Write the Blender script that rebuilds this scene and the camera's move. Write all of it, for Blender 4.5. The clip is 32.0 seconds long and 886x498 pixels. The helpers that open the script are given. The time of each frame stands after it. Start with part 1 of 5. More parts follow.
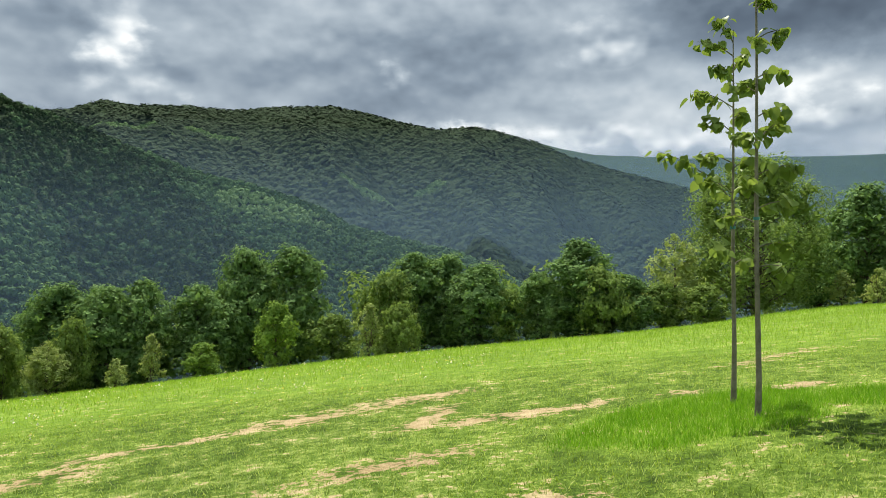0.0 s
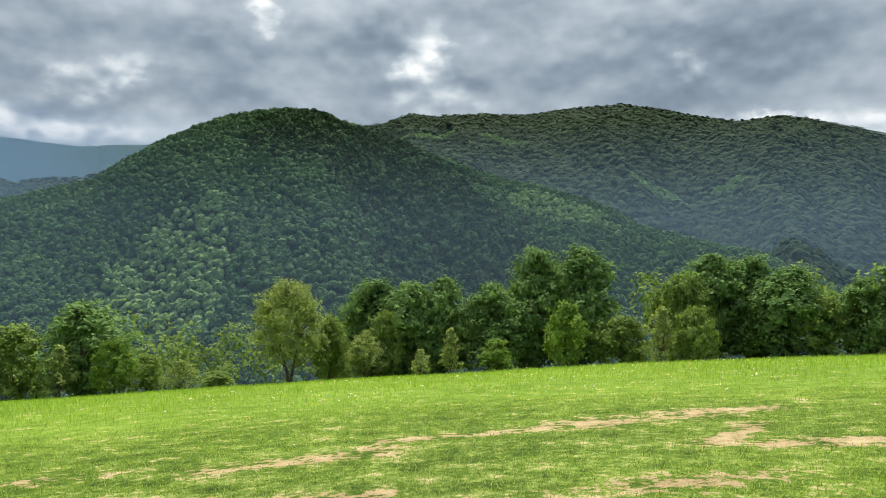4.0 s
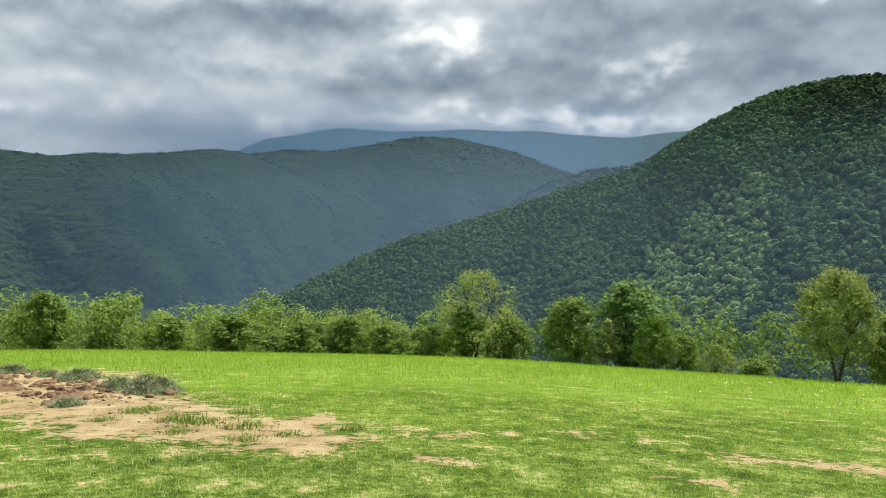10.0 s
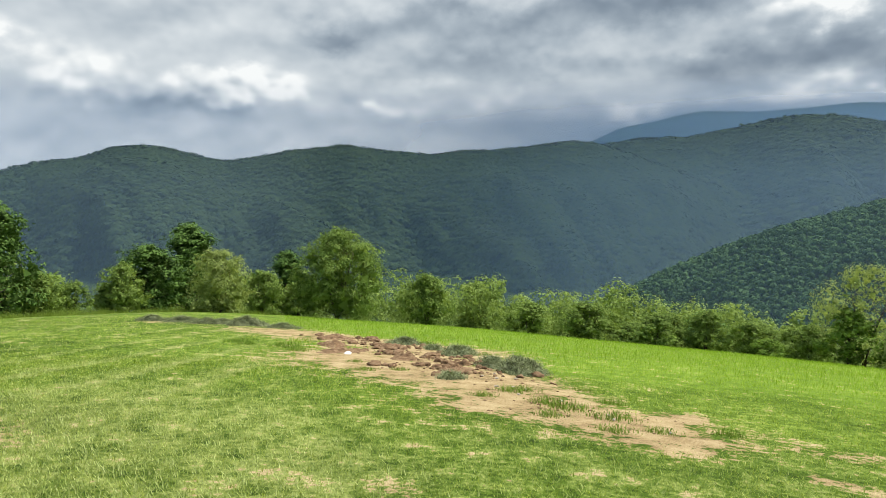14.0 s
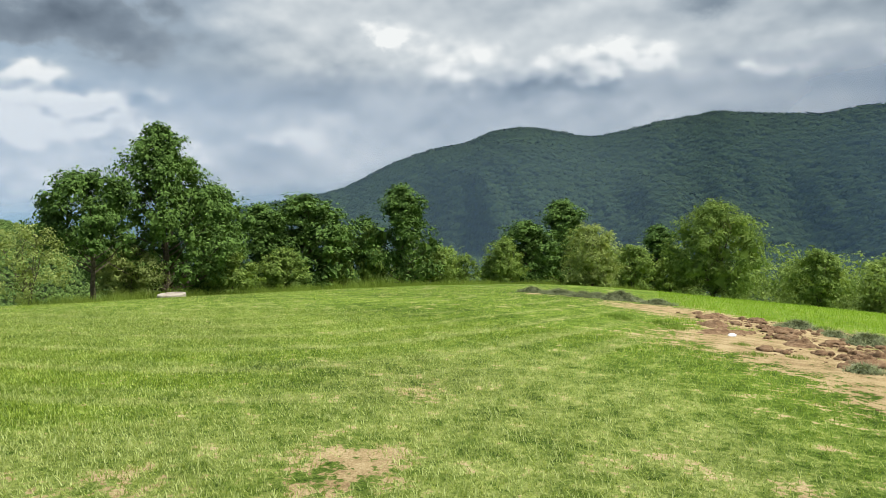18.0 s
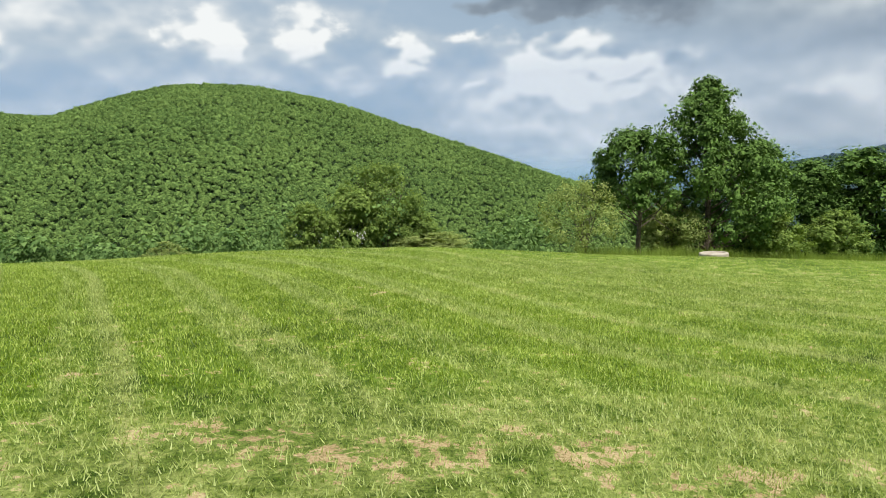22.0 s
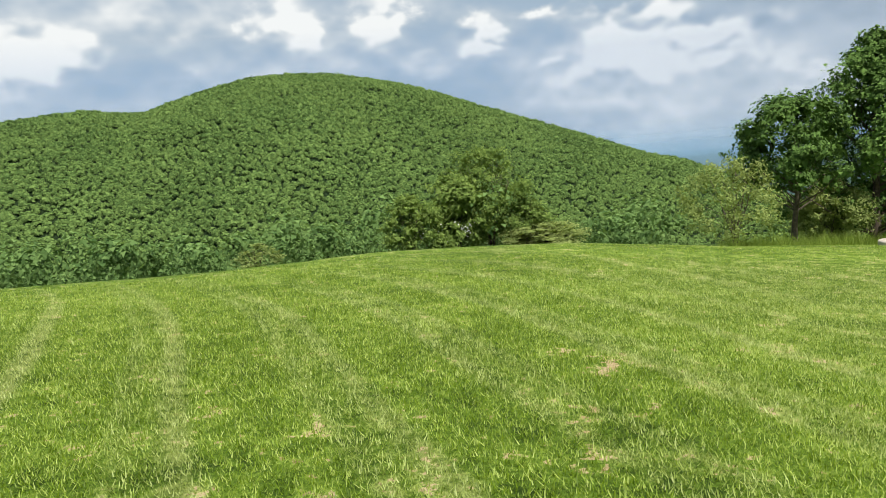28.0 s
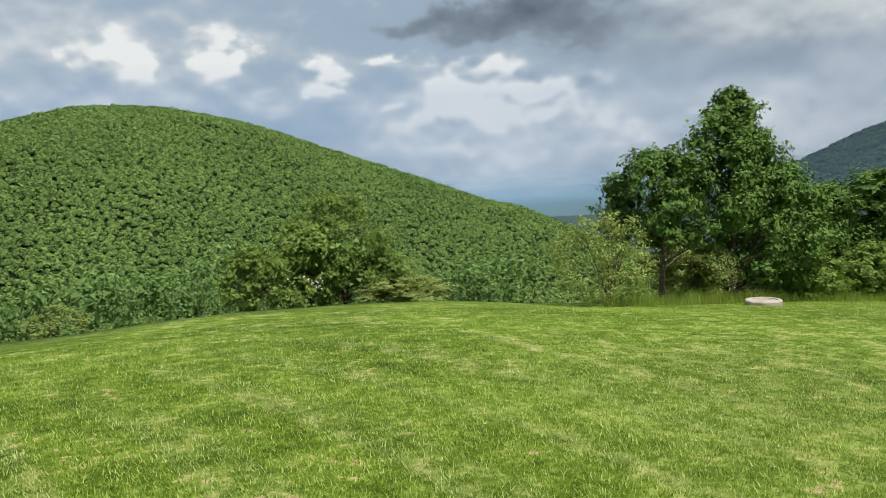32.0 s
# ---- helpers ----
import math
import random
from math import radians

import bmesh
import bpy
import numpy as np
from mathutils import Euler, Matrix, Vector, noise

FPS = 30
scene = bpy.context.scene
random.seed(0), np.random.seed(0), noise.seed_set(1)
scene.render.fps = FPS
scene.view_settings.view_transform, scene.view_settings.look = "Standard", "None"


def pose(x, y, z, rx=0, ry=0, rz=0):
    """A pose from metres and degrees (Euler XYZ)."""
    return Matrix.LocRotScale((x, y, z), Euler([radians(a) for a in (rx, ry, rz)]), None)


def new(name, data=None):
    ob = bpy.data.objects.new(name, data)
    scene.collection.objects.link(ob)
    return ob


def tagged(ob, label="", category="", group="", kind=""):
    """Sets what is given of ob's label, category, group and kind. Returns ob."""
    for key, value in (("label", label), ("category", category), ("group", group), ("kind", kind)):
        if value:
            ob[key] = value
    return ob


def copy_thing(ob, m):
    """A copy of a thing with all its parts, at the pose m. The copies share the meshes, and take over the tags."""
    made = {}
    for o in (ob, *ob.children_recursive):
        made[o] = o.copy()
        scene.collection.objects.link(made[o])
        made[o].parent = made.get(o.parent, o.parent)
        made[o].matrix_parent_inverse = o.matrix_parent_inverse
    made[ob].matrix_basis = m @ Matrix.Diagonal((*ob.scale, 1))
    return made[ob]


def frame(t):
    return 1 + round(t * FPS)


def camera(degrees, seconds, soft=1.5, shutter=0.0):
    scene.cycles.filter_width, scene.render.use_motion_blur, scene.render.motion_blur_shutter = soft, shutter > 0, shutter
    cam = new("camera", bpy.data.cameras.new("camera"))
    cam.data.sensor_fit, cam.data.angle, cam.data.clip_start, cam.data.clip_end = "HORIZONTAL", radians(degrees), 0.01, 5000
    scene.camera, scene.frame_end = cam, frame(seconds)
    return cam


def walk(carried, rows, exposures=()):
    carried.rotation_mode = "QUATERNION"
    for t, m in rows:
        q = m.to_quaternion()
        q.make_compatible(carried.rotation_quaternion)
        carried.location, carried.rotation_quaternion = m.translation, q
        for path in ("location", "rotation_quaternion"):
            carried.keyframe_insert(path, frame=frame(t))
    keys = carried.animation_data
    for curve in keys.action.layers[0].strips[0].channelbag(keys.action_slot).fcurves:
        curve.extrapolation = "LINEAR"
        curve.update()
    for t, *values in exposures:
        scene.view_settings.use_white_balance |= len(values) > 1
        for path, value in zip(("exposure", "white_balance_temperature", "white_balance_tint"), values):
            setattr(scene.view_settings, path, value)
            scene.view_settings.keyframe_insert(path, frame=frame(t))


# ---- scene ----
cam = camera(63.2, 32.0, soft=0.7)
PATH = [
    (0.0, 0.004, -0.001, 0.002, 89.89, -0.60, 0.23),
    (0.5, 0.001, 0.003, 0.004, 89.93, -0.44, 2.06),
    (1.0, -0.006, 0.020, 0.008, 89.96, -0.49, 4.29),
    (1.5, -0.018, 0.043, 0.004, 89.94, -0.58, 7.09),
    (2.0, -0.028, 0.067, -0.003, 89.89, -0.54, 10.01),
    (2.5, -0.043, 0.088, -0.001, 89.89, -0.71, 12.87),
    (4.5, -0.061, 0.141, -0.008, 89.45, -0.47, 27.52),
    (5.0, -0.058, 0.122, -0.009, 89.21, -0.18, 32.78),
    (5.5, -0.045, 0.103, -0.008, 89.11, -0.16, 37.35),
    (6.0, -0.035, 0.094, 0.001, 89.12, -0.18, 40.92),
    (6.5, -0.041, 0.091, 0.001, 89.10, -0.43, 44.10),
    (7.0, -0.050, 0.089, -0.002, 89.07, -0.43, 46.45),
    (7.5, -0.056, 0.087, -0.006, 89.02, -0.64, 48.58),
    (8.0, -0.050, 0.084, -0.006, 89.00, -0.72, 50.78),
    (8.5, -0.013, 0.092, -0.013, 88.89, -0.87, 53.75),
    (9.0, 0.016, 0.094, -0.020, 88.62, -1.00, 57.13),
    (9.5, 0.038, 0.083, -0.025, 88.20, -1.05, 60.65),
    (10.0, 0.050, 0.062, -0.015, 87.83, -0.83, 63.95),
    (10.5, 0.030, 0.043, 0.012, 87.52, -0.97, 66.89),
    (11.0, -0.018, 0.027, 0.005, 87.43, -0.89, 69.74),
    (11.5, -0.085, 0.008, -0.012, 87.37, -0.80, 72.97),
    (12.0, -0.155, -0.027, -0.029, 87.22, -0.75, 76.62),
    (12.5, -0.207, -0.052, -0.032, 86.99, -0.71, 80.60),
    (13.0, -0.227, -0.087, -0.024, 86.78, -0.79, 84.54),
    (13.5, -0.220, -0.108, -0.028, 86.74, -0.61, 88.20),
    (15.5, -0.113, -0.237, 0.018, 86.22, 0.98, 101.27),
    (16.0, -0.109, -0.252, 0.015, 85.93, 1.47, 105.29),
    (16.5, -0.133, -0.275, 0.014, 85.72, 1.88, 109.36),
    (17.0, -0.177, -0.306, 0.016, 85.56, 2.21, 113.22),
    (17.5, -0.242, -0.315, 0.010, 85.35, 2.28, 116.78),
    (18.0, -0.296, -0.366, 0.004, 85.09, 2.01, 120.07),
    (18.5, -0.314, -0.480, 0.003, 84.78, 1.87, 123.67),
    (19.0, -0.315, -0.614, 0.017, 84.41, 1.71, 128.20),
    (19.5, -0.293, -0.754, 0.020, 83.99, 1.83, 133.92),
    (20.0, -0.264, -0.858, 0.009, 83.69, 2.04, 140.55),
    (20.5, -0.265, -0.960, 0.006, 83.51, 2.24, 147.22),
    (21.0, -0.313, -1.080, 0.009, 83.61, 2.37, 152.92),
    (21.5, -0.310, -1.237, 0.013, 83.45, 2.36, 157.17),
    (22.0, -0.232, -1.464, 0.032, 83.34, 2.65, 160.21),
    (22.5, -0.169, -1.707, 0.045, 83.10, 2.83, 162.51),
    (23.0, -0.155, -1.970, 0.050, 82.94, 3.06, 164.31),
    (23.5, -0.148, -2.244, 0.059, 82.83, 3.24, 165.66),
    (24.0, -0.122, -2.534, 0.090, 82.53, 3.32, 166.54),
    (24.5, -0.147, -2.838, 0.102, 82.20, 3.39, 166.86),
    (25.0, -0.208, -3.160, 0.108, 81.86, 3.41, 167.02),
    (25.5, -0.220, -3.494, 0.119, 81.78, 3.59, 167.49),
    (27.5, 0.022, -4.914, 0.225, 82.14, 4.96, 167.83),
    (28.0, -0.032, -5.276, 0.246, 82.25, 4.93, 166.36),
    (28.5, -0.096, -5.644, 0.246, 82.18, 4.78, 164.56),
    (29.0, -0.126, -6.051, 0.290, 82.23, 4.32, 162.59),
    (29.5, -0.197, -6.439, 0.335, 82.68, 3.64, 160.49),
    (30.0, -0.258, -6.834, 0.387, 83.60, 3.00, 158.54),
    (30.5, -0.293, -7.224, 0.422, 84.64, 2.74, 157.27),
    (31.0, -0.375, -7.599, 0.412, 85.26, 2.82, 156.24),
    (31.5, -0.456, -8.006, 0.408, 85.27, 3.09, 155.27),
    (32.0, -0.530, -8.440, 0.415, 84.75, 3.17, 153.91),
]
walk(cam, [(t, pose(x, y, z, rx, ry, rz)) for t, x, y, z, rx, ry, rz in PATH],
     exposures=[(0.0, 0.62), (8.0, 0.57), (13.0, 0.48), (19.0, 0.38), (25.0, 0.44), (29.0, 0.38), (32.0, 0.24)])

# ---- light ----
SUN_AZ, SUN_EL = 18.0, 62.0        # degrees, azimuth counted to the left of +y
sun_dir = Vector((-math.sin(radians(SUN_AZ)) * math.cos(radians(SUN_EL)),
                  math.cos(radians(SUN_AZ)) * math.cos(radians(SUN_EL)), math.sin(radians(SUN_EL))))
sun = new("sun", bpy.data.lights.new("sun", "SUN"))
sun.data.energy, sun.data.angle, sun.data.color = 4.9, radians(0.6), (1.0, 0.95, 0.86)
sun.rotation_euler = sun_dir.to_track_quat("Z", "Y").to_euler()


class Nodes:
    """A short way to write a node tree."""

    def __init__(self, tree):
        self.tree, self.n, self.l = tree, tree.nodes, tree.links

    def add(self, kind, **values):
        node = self.n.new(kind)
        for key, value in values.items():
            if key == "op":
                node.operation = value
            elif key == "blend":
                node.data_type, node.blend_type = "RGBA", value
            elif key == "attr":
                node.attribute_name = value
        return node

    def put(self, socket, value):
        if isinstance(value, bpy.types.NodeSocket):
            self.l.new(value, socket)
        elif isinstance(value, (tuple, list)) and len(value) == 3 and socket.type == "RGBA":
            socket.default_value = (*value, 1)
        else:
            socket.default_value = value

    def math(self, op, a, b=0.0, c=0.0):
        node = self.add("ShaderNodeMath", op=op)
        for i, v in enumerate((a, b, c)):
            self.put(node.inputs[i], v)
        return node.outputs[0]

    def mix(self, f, a, b, blend="MIX"):
        node = self.add("ShaderNodeMix", blend=blend)
        self.put(node.inputs[0], f), self.put(node.inputs[6], a), self.put(node.inputs[7], b)
        return node.outputs[2]

    def noise(self, vec, scale, detail=4.0, rough=0.55, dist=0.0):
        node = self.add("ShaderNodeTexNoise")
        if vec is not None:
            self.l.new(vec, node.inputs["Vector"])
        for key, v in (("Scale", scale), ("Detail", detail), ("Roughness", rough), ("Distortion", dist)):
            node.inputs[key].default_value = v
        return node.outputs[0]

    def ramp(self, fac, *stops):
        node = self.add("ShaderNodeValToRGB")
        while len(node.color_ramp.elements) < len(stops):
            node.color_ramp.elements.new(0.5)
        for e, (p, col) in zip(node.color_ramp.elements, stops):
            e.position, e.color = p, (*col, 1) if len(col) == 3 else col
        self.put(node.inputs[0], fac)
        return node.outputs[0]

    def grey(self, fac, *stops):
        return self.ramp(fac, *[(p, (v, v, v)) for p, v in stops])


# ---- sky with broken cloud ----
world = bpy.data.worlds.new("sky")
scene.world = world
world.use_nodes = True
W = Nodes(world.node_tree)
W.n.clear()
geo = W.add("ShaderNodeTexCoord").outputs["Generated"]
sep = W.add("ShaderNodeSeparateXYZ")
W.l.new(geo, sep.inputs[0])

def cloud_field(lift, scale, detail, rough, dist, flat=1.7):
    """Cloud noise on the dome, flattened towards the level; lift moves the sample upwards."""
    v = W.add("ShaderNodeCombineXYZ")
    W.put(v.inputs[0], sep.outputs[0]), W.put(v.inputs[1], sep.outputs[1])
    W.put(v.inputs[2], W.math("MULTIPLY_ADD", sep.outputs[2], flat, lift))
    return W.noise(v.outputs[0], scale, detail, rough, dist), v.outputs[0]


broad, _ = cloud_field(4.3, 3.6, 5.0, 0.5, 0.0, 1.7)
heaps, _ = cloud_field(1.7, 9.0, 8.0, 0.56, 0.0, 1.5)
lumps, _ = cloud_field(1.7, 9.0, 3.0, 0.5, 0.0, 1.5)
lumps_above, _ = cloud_field(1.7 + 0.025, 9.0, 3.0, 0.5, 0.0, 1.5)
drift, _ = cloud_field(9.2, 4.5, 5.0, 0.55, 0.0, 2.0)
wisps, _ = cloud_field(7.1, 15.0, 6.0, 0.55, 0.0, 1.4)
sky = W.add("ShaderNodeTexSky")
sky.sky_type, sky.sun_disc = "NISHITA", False
sky.sun_elevation, sky.sun_rotation = radians(SUN_EL), radians(-SUN_AZ)
sky.dust_density = 2.0
blue = W.mix(1.0, sky.outputs[0], (0.075, 0.075, 0.075), "MULTIPLY")
blue = W.mix(0.85, blue, (0.29, 0.38, 0.475))
# heading and height over the horizon, ragged by the noise
heading = W.math("MULTIPLY", W.math("ARCTAN2", W.math("MULTIPLY", sep.outputs[0], -1.0), sep.outputs[1]), 57.2958)
heading = W.math("MODULO", W.math("ADD", heading, 420.0), 360.0)
high = W.math("MULTIPLY", W.math("ARCSINE", sep.outputs[2]), 57.2958)
head = W.math("ADD", heading, W.math("MULTIPLY_ADD", drift, 9.0, -4.5))
head = W.math("ADD", head, W.math("MULTIPLY_ADD", wisps, 5.0, -2.5))
high = W.math("ADD", high, W.math("MULTIPLY_ADD", heaps, 5.0, -2.5))
high = W.math("ADD", high, W.math("MULTIPLY_ADD", wisps, 2.4, -1.2))


def bank(az, el, w, h):
    u = W.math("DIVIDE", W.math("SUBTRACT", head, az + 60.0), w)
    v = W.math("DIVIDE", W.math("SUBTRACT", high, el), h)
    q = W.math("ADD", W.math("MULTIPLY", u, u), W.math("MULTIPLY", v, v))
    return W.math("EXPONENT", W.math("MULTIPLY", q, -1.0))


# banks of cloud: heading, height, half-width, half-height (degrees), how much lighter or darker
NORTH = [(24.2, 14.8, 2.2, 2.0, 0.34), (21.1, 11.1, 5.1, 1.8, 0.32), (25.0, 12.7, 5.1, 1.2, -0.12), (6.4, 13.0, 16.9, 4.2, -0.2),
         (2.4, 14.0, 1.9, 2.9, 0.1), (-14.4, 15.0, 3.4, 2.0, 0.35), (-25.4, 12.2, 6.7, 2.0, 0.24), (-25.4, 17.0, 12.4, 3.4, -0.55),
         (-11.5, 8.6, 14.1, 1.1, 0.32), (-2.6, 9.5, 3.4, 0.6, 0.3), (-29.0, 9.1, 6.2, 0.7, -0.15), (46.6, 12.5, 5.1, 1.2, 0.28),
         (40.1, 13.2, 5.6, 4.1, -0.15), (37.0, 17.2, 1.2, 1.8, 0.35), (29.4, 15.4, 4.5, 3.5, -0.14), (53.5, 15.6, 5.6, 2.9, -0.12)]
WEST = [(59.2, 11.2, 10.0, 2.3, -0.2), (59.2, 8.4, 10.0, 0.9, 0.36), (50.6, 7.9, 5.0, 1.0, 0.34), (48.7, 9.7, 5.6, 1.3, -0.12),
        (76.7, 15.0, 9.0, 1.5, -0.25), (86.4, 10.9, 7.9, 1.5, -0.17), (63.0, 14.8, 2.3, 1.4, 0.28), (66.4, 14.7, 3.4, 2.9, 0.18),
        (75.8, 7.3, 2.2, 0.9, 0.25), (71.2, 10.4, 5.6, 1.4, -0.12), (99.9, 12.8, 2.8, 1.0, -0.2), (92.0, 9.3, 4.5, 1.2, 0.14),
        (95.3, 7.5, 1.8, 0.7, 0.36), (102.0, 8.6, 2.4, 1.1, 0.3), (103.7, 4.9, 5.1, 0.8, 0.2), (91.2, 14.0, 8.4, 1.3, -0.18)]
SOUTH = [(106.4, 9.2, 3.2, 1.4, 0.4), (110.4, 8.5, 3.2, 1.6, 0.25), (110.9, 7.1, 6.6, 0.8, -0.22), (118.5, 9.3, 4.0, 2.4, 0.3),
         (123.8, 12.0, 2.2, 1.0, 0.35), (128.7, 7.9, 5.1, 1.6, -0.2), (138.4, 9.9, 7.0, 2.3, -0.14), (131.7, 4.4, 8.4, 1.1, 0.15)]
SOUTHEAST = [(148.0, 12.4, 10.0, 2.6, -0.45), (152.0, 9.0, 3.2, 1.3, 0.4), (156.8, 9.8, 1.8, 0.7, 0.28), (162.2, 8.9, 1.6, 1.2, 0.5),
             (144.3, 7.0, 3.6, 1.8, 0.32), (146.3, 4.4, 4.0, 0.9, 0.2), (157.3, 5.5, 1.3, 0.6, 0.28), (166.0, 7.2, 3.4, 1.0, 0.2),
             (149.8, 6.2, 4.5, 2.4, 0.14), (169.4, 10.6, 2.8, 2.0, 0.32), (177.6, 10.2, 3.2, 1.9, 0.36), (194.7, 9.4, 5.0, 2.0, 0.24), (147.0, 6.0, 8.0, 3.6, 0.16)]


def swing(value, amount):
    return W.math("MULTIPLY_ADD", value, amount, -0.5 * amount)


# the cloud is thicker to the north and breaks up to the south
front = W.math("MULTIPLY_ADD", sep.outputs[1], 0.5, 0.5)
low = W.grey(sep.outputs[2], (0.0, 1.0), (0.16, 0.0))
level = W.math("MULTIPLY_ADD", front, -0.17, 0.785)
level = W.math("ADD", level, W.math("MULTIPLY", W.math("MULTIPLY", low, 0.10), W.math("SUBTRACT", 1.0, front)))
lit, shaded = 0.0, 0.0
for banks in (NORTH, WEST, SOUTH, SOUTHEAST):
    for az_, el_, w_, h_, amount in banks:
        if amount > 0:
            lit = W.math("MULTIPLY_ADD", bank(az_, el_, w_, h_), amount, lit)
        else:
            shaded = W.math("MULTIPLY_ADD", bank(az_, el_, w_, h_), -amount, shaded)
# white heaps with firm edges, lit from above, and soft dark bases
firm = W.grey(W.math("ADD", lit, swing(heaps, 0.6)), (0.10, 0.0), (0.34, 1.0))
dark_edge = W.grey(W.math("ADD", shaded, swing(wisps, 0.22)), (0.02, 0.0), (0.20, 1.0))
relief = W.math("MULTIPLY", W.math("SUBTRACT", lumps, lumps_above), W.math("MULTIPLY_ADD", firm, 2.2, 0.6))
level = W.math("ADD", level, W.math("MULTIPLY_ADD", firm, 0.17, W.math("MULTIPLY", lit, 0.5)))
level = W.math("SUBTRACT", level, W.math("MULTIPLY_ADD", dark_edge, 0.08, W.math("MULTIPLY", shaded, 0.8)))
level = W.math("ADD", level, W.math("ADD", swing(broad, 0.42), W.math("ADD", swing(heaps, 0.21), relief)))
sky_col = W.ramp(level, (0.0, (0.045, 0.060, 0.084)), (0.2, (0.086, 0.114, 0.150)), (0.4, (0.172, 0.216, 0.265)), (0.6, (0.302, 0.352, 0.398)),
                 (0.8, (0.470, 0.512, 0.540)), (1.0, (0.68, 0.70, 0.70)))
# clear blue between the heaps to the south
south = W.grey(W.math("DIVIDE", heading, 360.0), (0.53, 0.0), (0.60, 1.0))
clear_m = W.math("MULTIPLY", south, W.grey(level, (0.44, 0.0), (0.52, 0.9), (0.70, 0.9), (0.95, 0.0)))
sky_col = W.mix(clear_m, sky_col, blue)
bg = W.add("ShaderNodeBackground")
W.put(bg.inputs[0], sky_col)
bg.inputs[1].default_value = 1.0
W.l.new(bg.outputs[0], W.add("ShaderNodeOutputWorld").inputs[0])

# ---- materials ----


def material(name):
    m = bpy.data.materials.new(name)
    m.use_nodes = True
    k = Nodes(m.node_tree)
    k.n.clear()
    k.out = k.add("ShaderNodeOutputMaterial")
    k.obj = k.add("ShaderNodeTexCoord").outputs["Object"]
    return m, k


def finish(k, col, rough=0.7, bump=None, strength=0.3, dist=0.02, translucent=0.0, spec=0.3, metal=0.0):
    b = k.add("ShaderNodeBsdfPrincipled")
    k.put(b.inputs["Base Color"], col), k.put(b.inputs["Roughness"], rough)
    k.put(b.inputs["Specular IOR Level"], spec), k.put(b.inputs["Metallic"], metal)
    if bump is not None:
        bp = k.add("ShaderNodeBump")
        bp.inputs["Strength"].default_value, bp.inputs["Distance"].default_value = strength, dist
        k.put(bp.inputs["Height"], bump)
        k.l.new(bp.outputs[0], b.inputs["Normal"])
    shader = b.outputs[0]
    if translucent:
        t = k.add("ShaderNodeBsdfTranslucent")
        k.put(t.inputs[0], k.mix(1.0, col, (1.0, 1.0, 0.6), "MULTIPLY"))
        m = k.add("ShaderNodeMixShader")
        m.inputs[0].default_value = translucent
        k.l.new(shader, m.inputs[1]), k.l.new(t.outputs[0], m.inputs[2])
        shader = m.outputs[0]
    k.l.new(shader, k.out.inputs[0])


def leaf_material(name, dark, light, translucent=0.2, rough=0.75, big=0.6):
    m, k = material(name)
    g = k.add("ShaderNodeNewGeometry")
    o = k.add("ShaderNodeObjectInfo")
    n = k.noise(g.outputs["Position"], big, 3.0)
    f = k.math("ADD", k.math("MULTIPLY", g.outputs["Random Per Island"], 0.5), k.math("MULTIPLY", n, 0.45))
    f = k.math("ADD", f, k.math("MULTIPLY", o.outputs["Random"], 0.15))
    finish(k, k.ramp(f, (0.15, dark), (0.85, light)), rough, translucent=translucent, spec=0.06)
    return m


def canopy_material(name, dark, light, grain):
    m, k = material(name)
    g = k.add("ShaderNodeNewGeometry")
    fine = k.noise(k.obj, grain, 5.0, 0.7)
    wide = k.noise(k.obj, 0.012, 3.0)
    stand_ = k.noise(k.obj, 0.12 * grain, 4.0, 0.7)
    f = k.math("ADD", k.math("MULTIPLY", g.outputs["Random Per Island"], 0.34),
               k.math("ADD", k.math("MULTIPLY", fine, 0.2), k.math("MULTIPLY_ADD", stand_, 0.4, k.math("MULTIPLY", wide, 0.35))))
    finish(k, k.ramp(f, (0.36, dark), (0.82, light)), 0.85, spec=0.04)
    return m


# lit copy of the canopy for the rounded hill, sun kept in its colour
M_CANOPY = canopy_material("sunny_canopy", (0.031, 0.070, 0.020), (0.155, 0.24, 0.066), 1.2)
# darker copy for the near hill: cloud shade is mixed into the colour
M_CANOPY_SHADED = canopy_material("oak_canopy", (0.030, 0.068, 0.024), (0.082, 0.148, 0.052), 1.1)
# sun through a cloud gap, put into a lighter crown colour
M_CANOPY_SUNLIT = canopy_material("light_canopy", (0.062, 0.122, 0.038), (0.175, 0.27, 0.095), 1.1)
# pine green, darkened further to carry the cloud shade on that flank
M_CANOPY_SHADED_PINE = canopy_material("pine_canopy", (0.020, 0.042, 0.016), (0.052, 0.088, 0.032), 1.1)
# far ranges: canopy coloured dark in place of the clouds' shadow
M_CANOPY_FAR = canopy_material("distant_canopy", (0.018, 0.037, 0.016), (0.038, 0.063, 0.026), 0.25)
M_LEAF_DARK = leaf_material("dark_green_leaf", (0.055, 0.118, 0.034), (0.225, 0.35, 0.115), 0.36)
M_LEAF_DEEP = leaf_material("deep_green_leaf", (0.028, 0.066, 0.016), (0.145, 0.245, 0.06), 0.2)
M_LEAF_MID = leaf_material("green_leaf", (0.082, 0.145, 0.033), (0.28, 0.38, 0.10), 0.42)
# brighter copy of the green leaf: sun on the slope wood lies in its colour
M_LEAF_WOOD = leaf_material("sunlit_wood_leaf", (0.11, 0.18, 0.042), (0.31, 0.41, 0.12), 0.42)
M_LEAF_LIGHT = leaf_material("fresh_green_leaf", (0.08, 0.155, 0.024), (0.24, 0.36, 0.07), 0.42)
M_LEAF_YELLOW = leaf_material("yellow_green_leaf", (0.15, 0.21, 0.055), (0.40, 0.47, 0.17), 0.48)


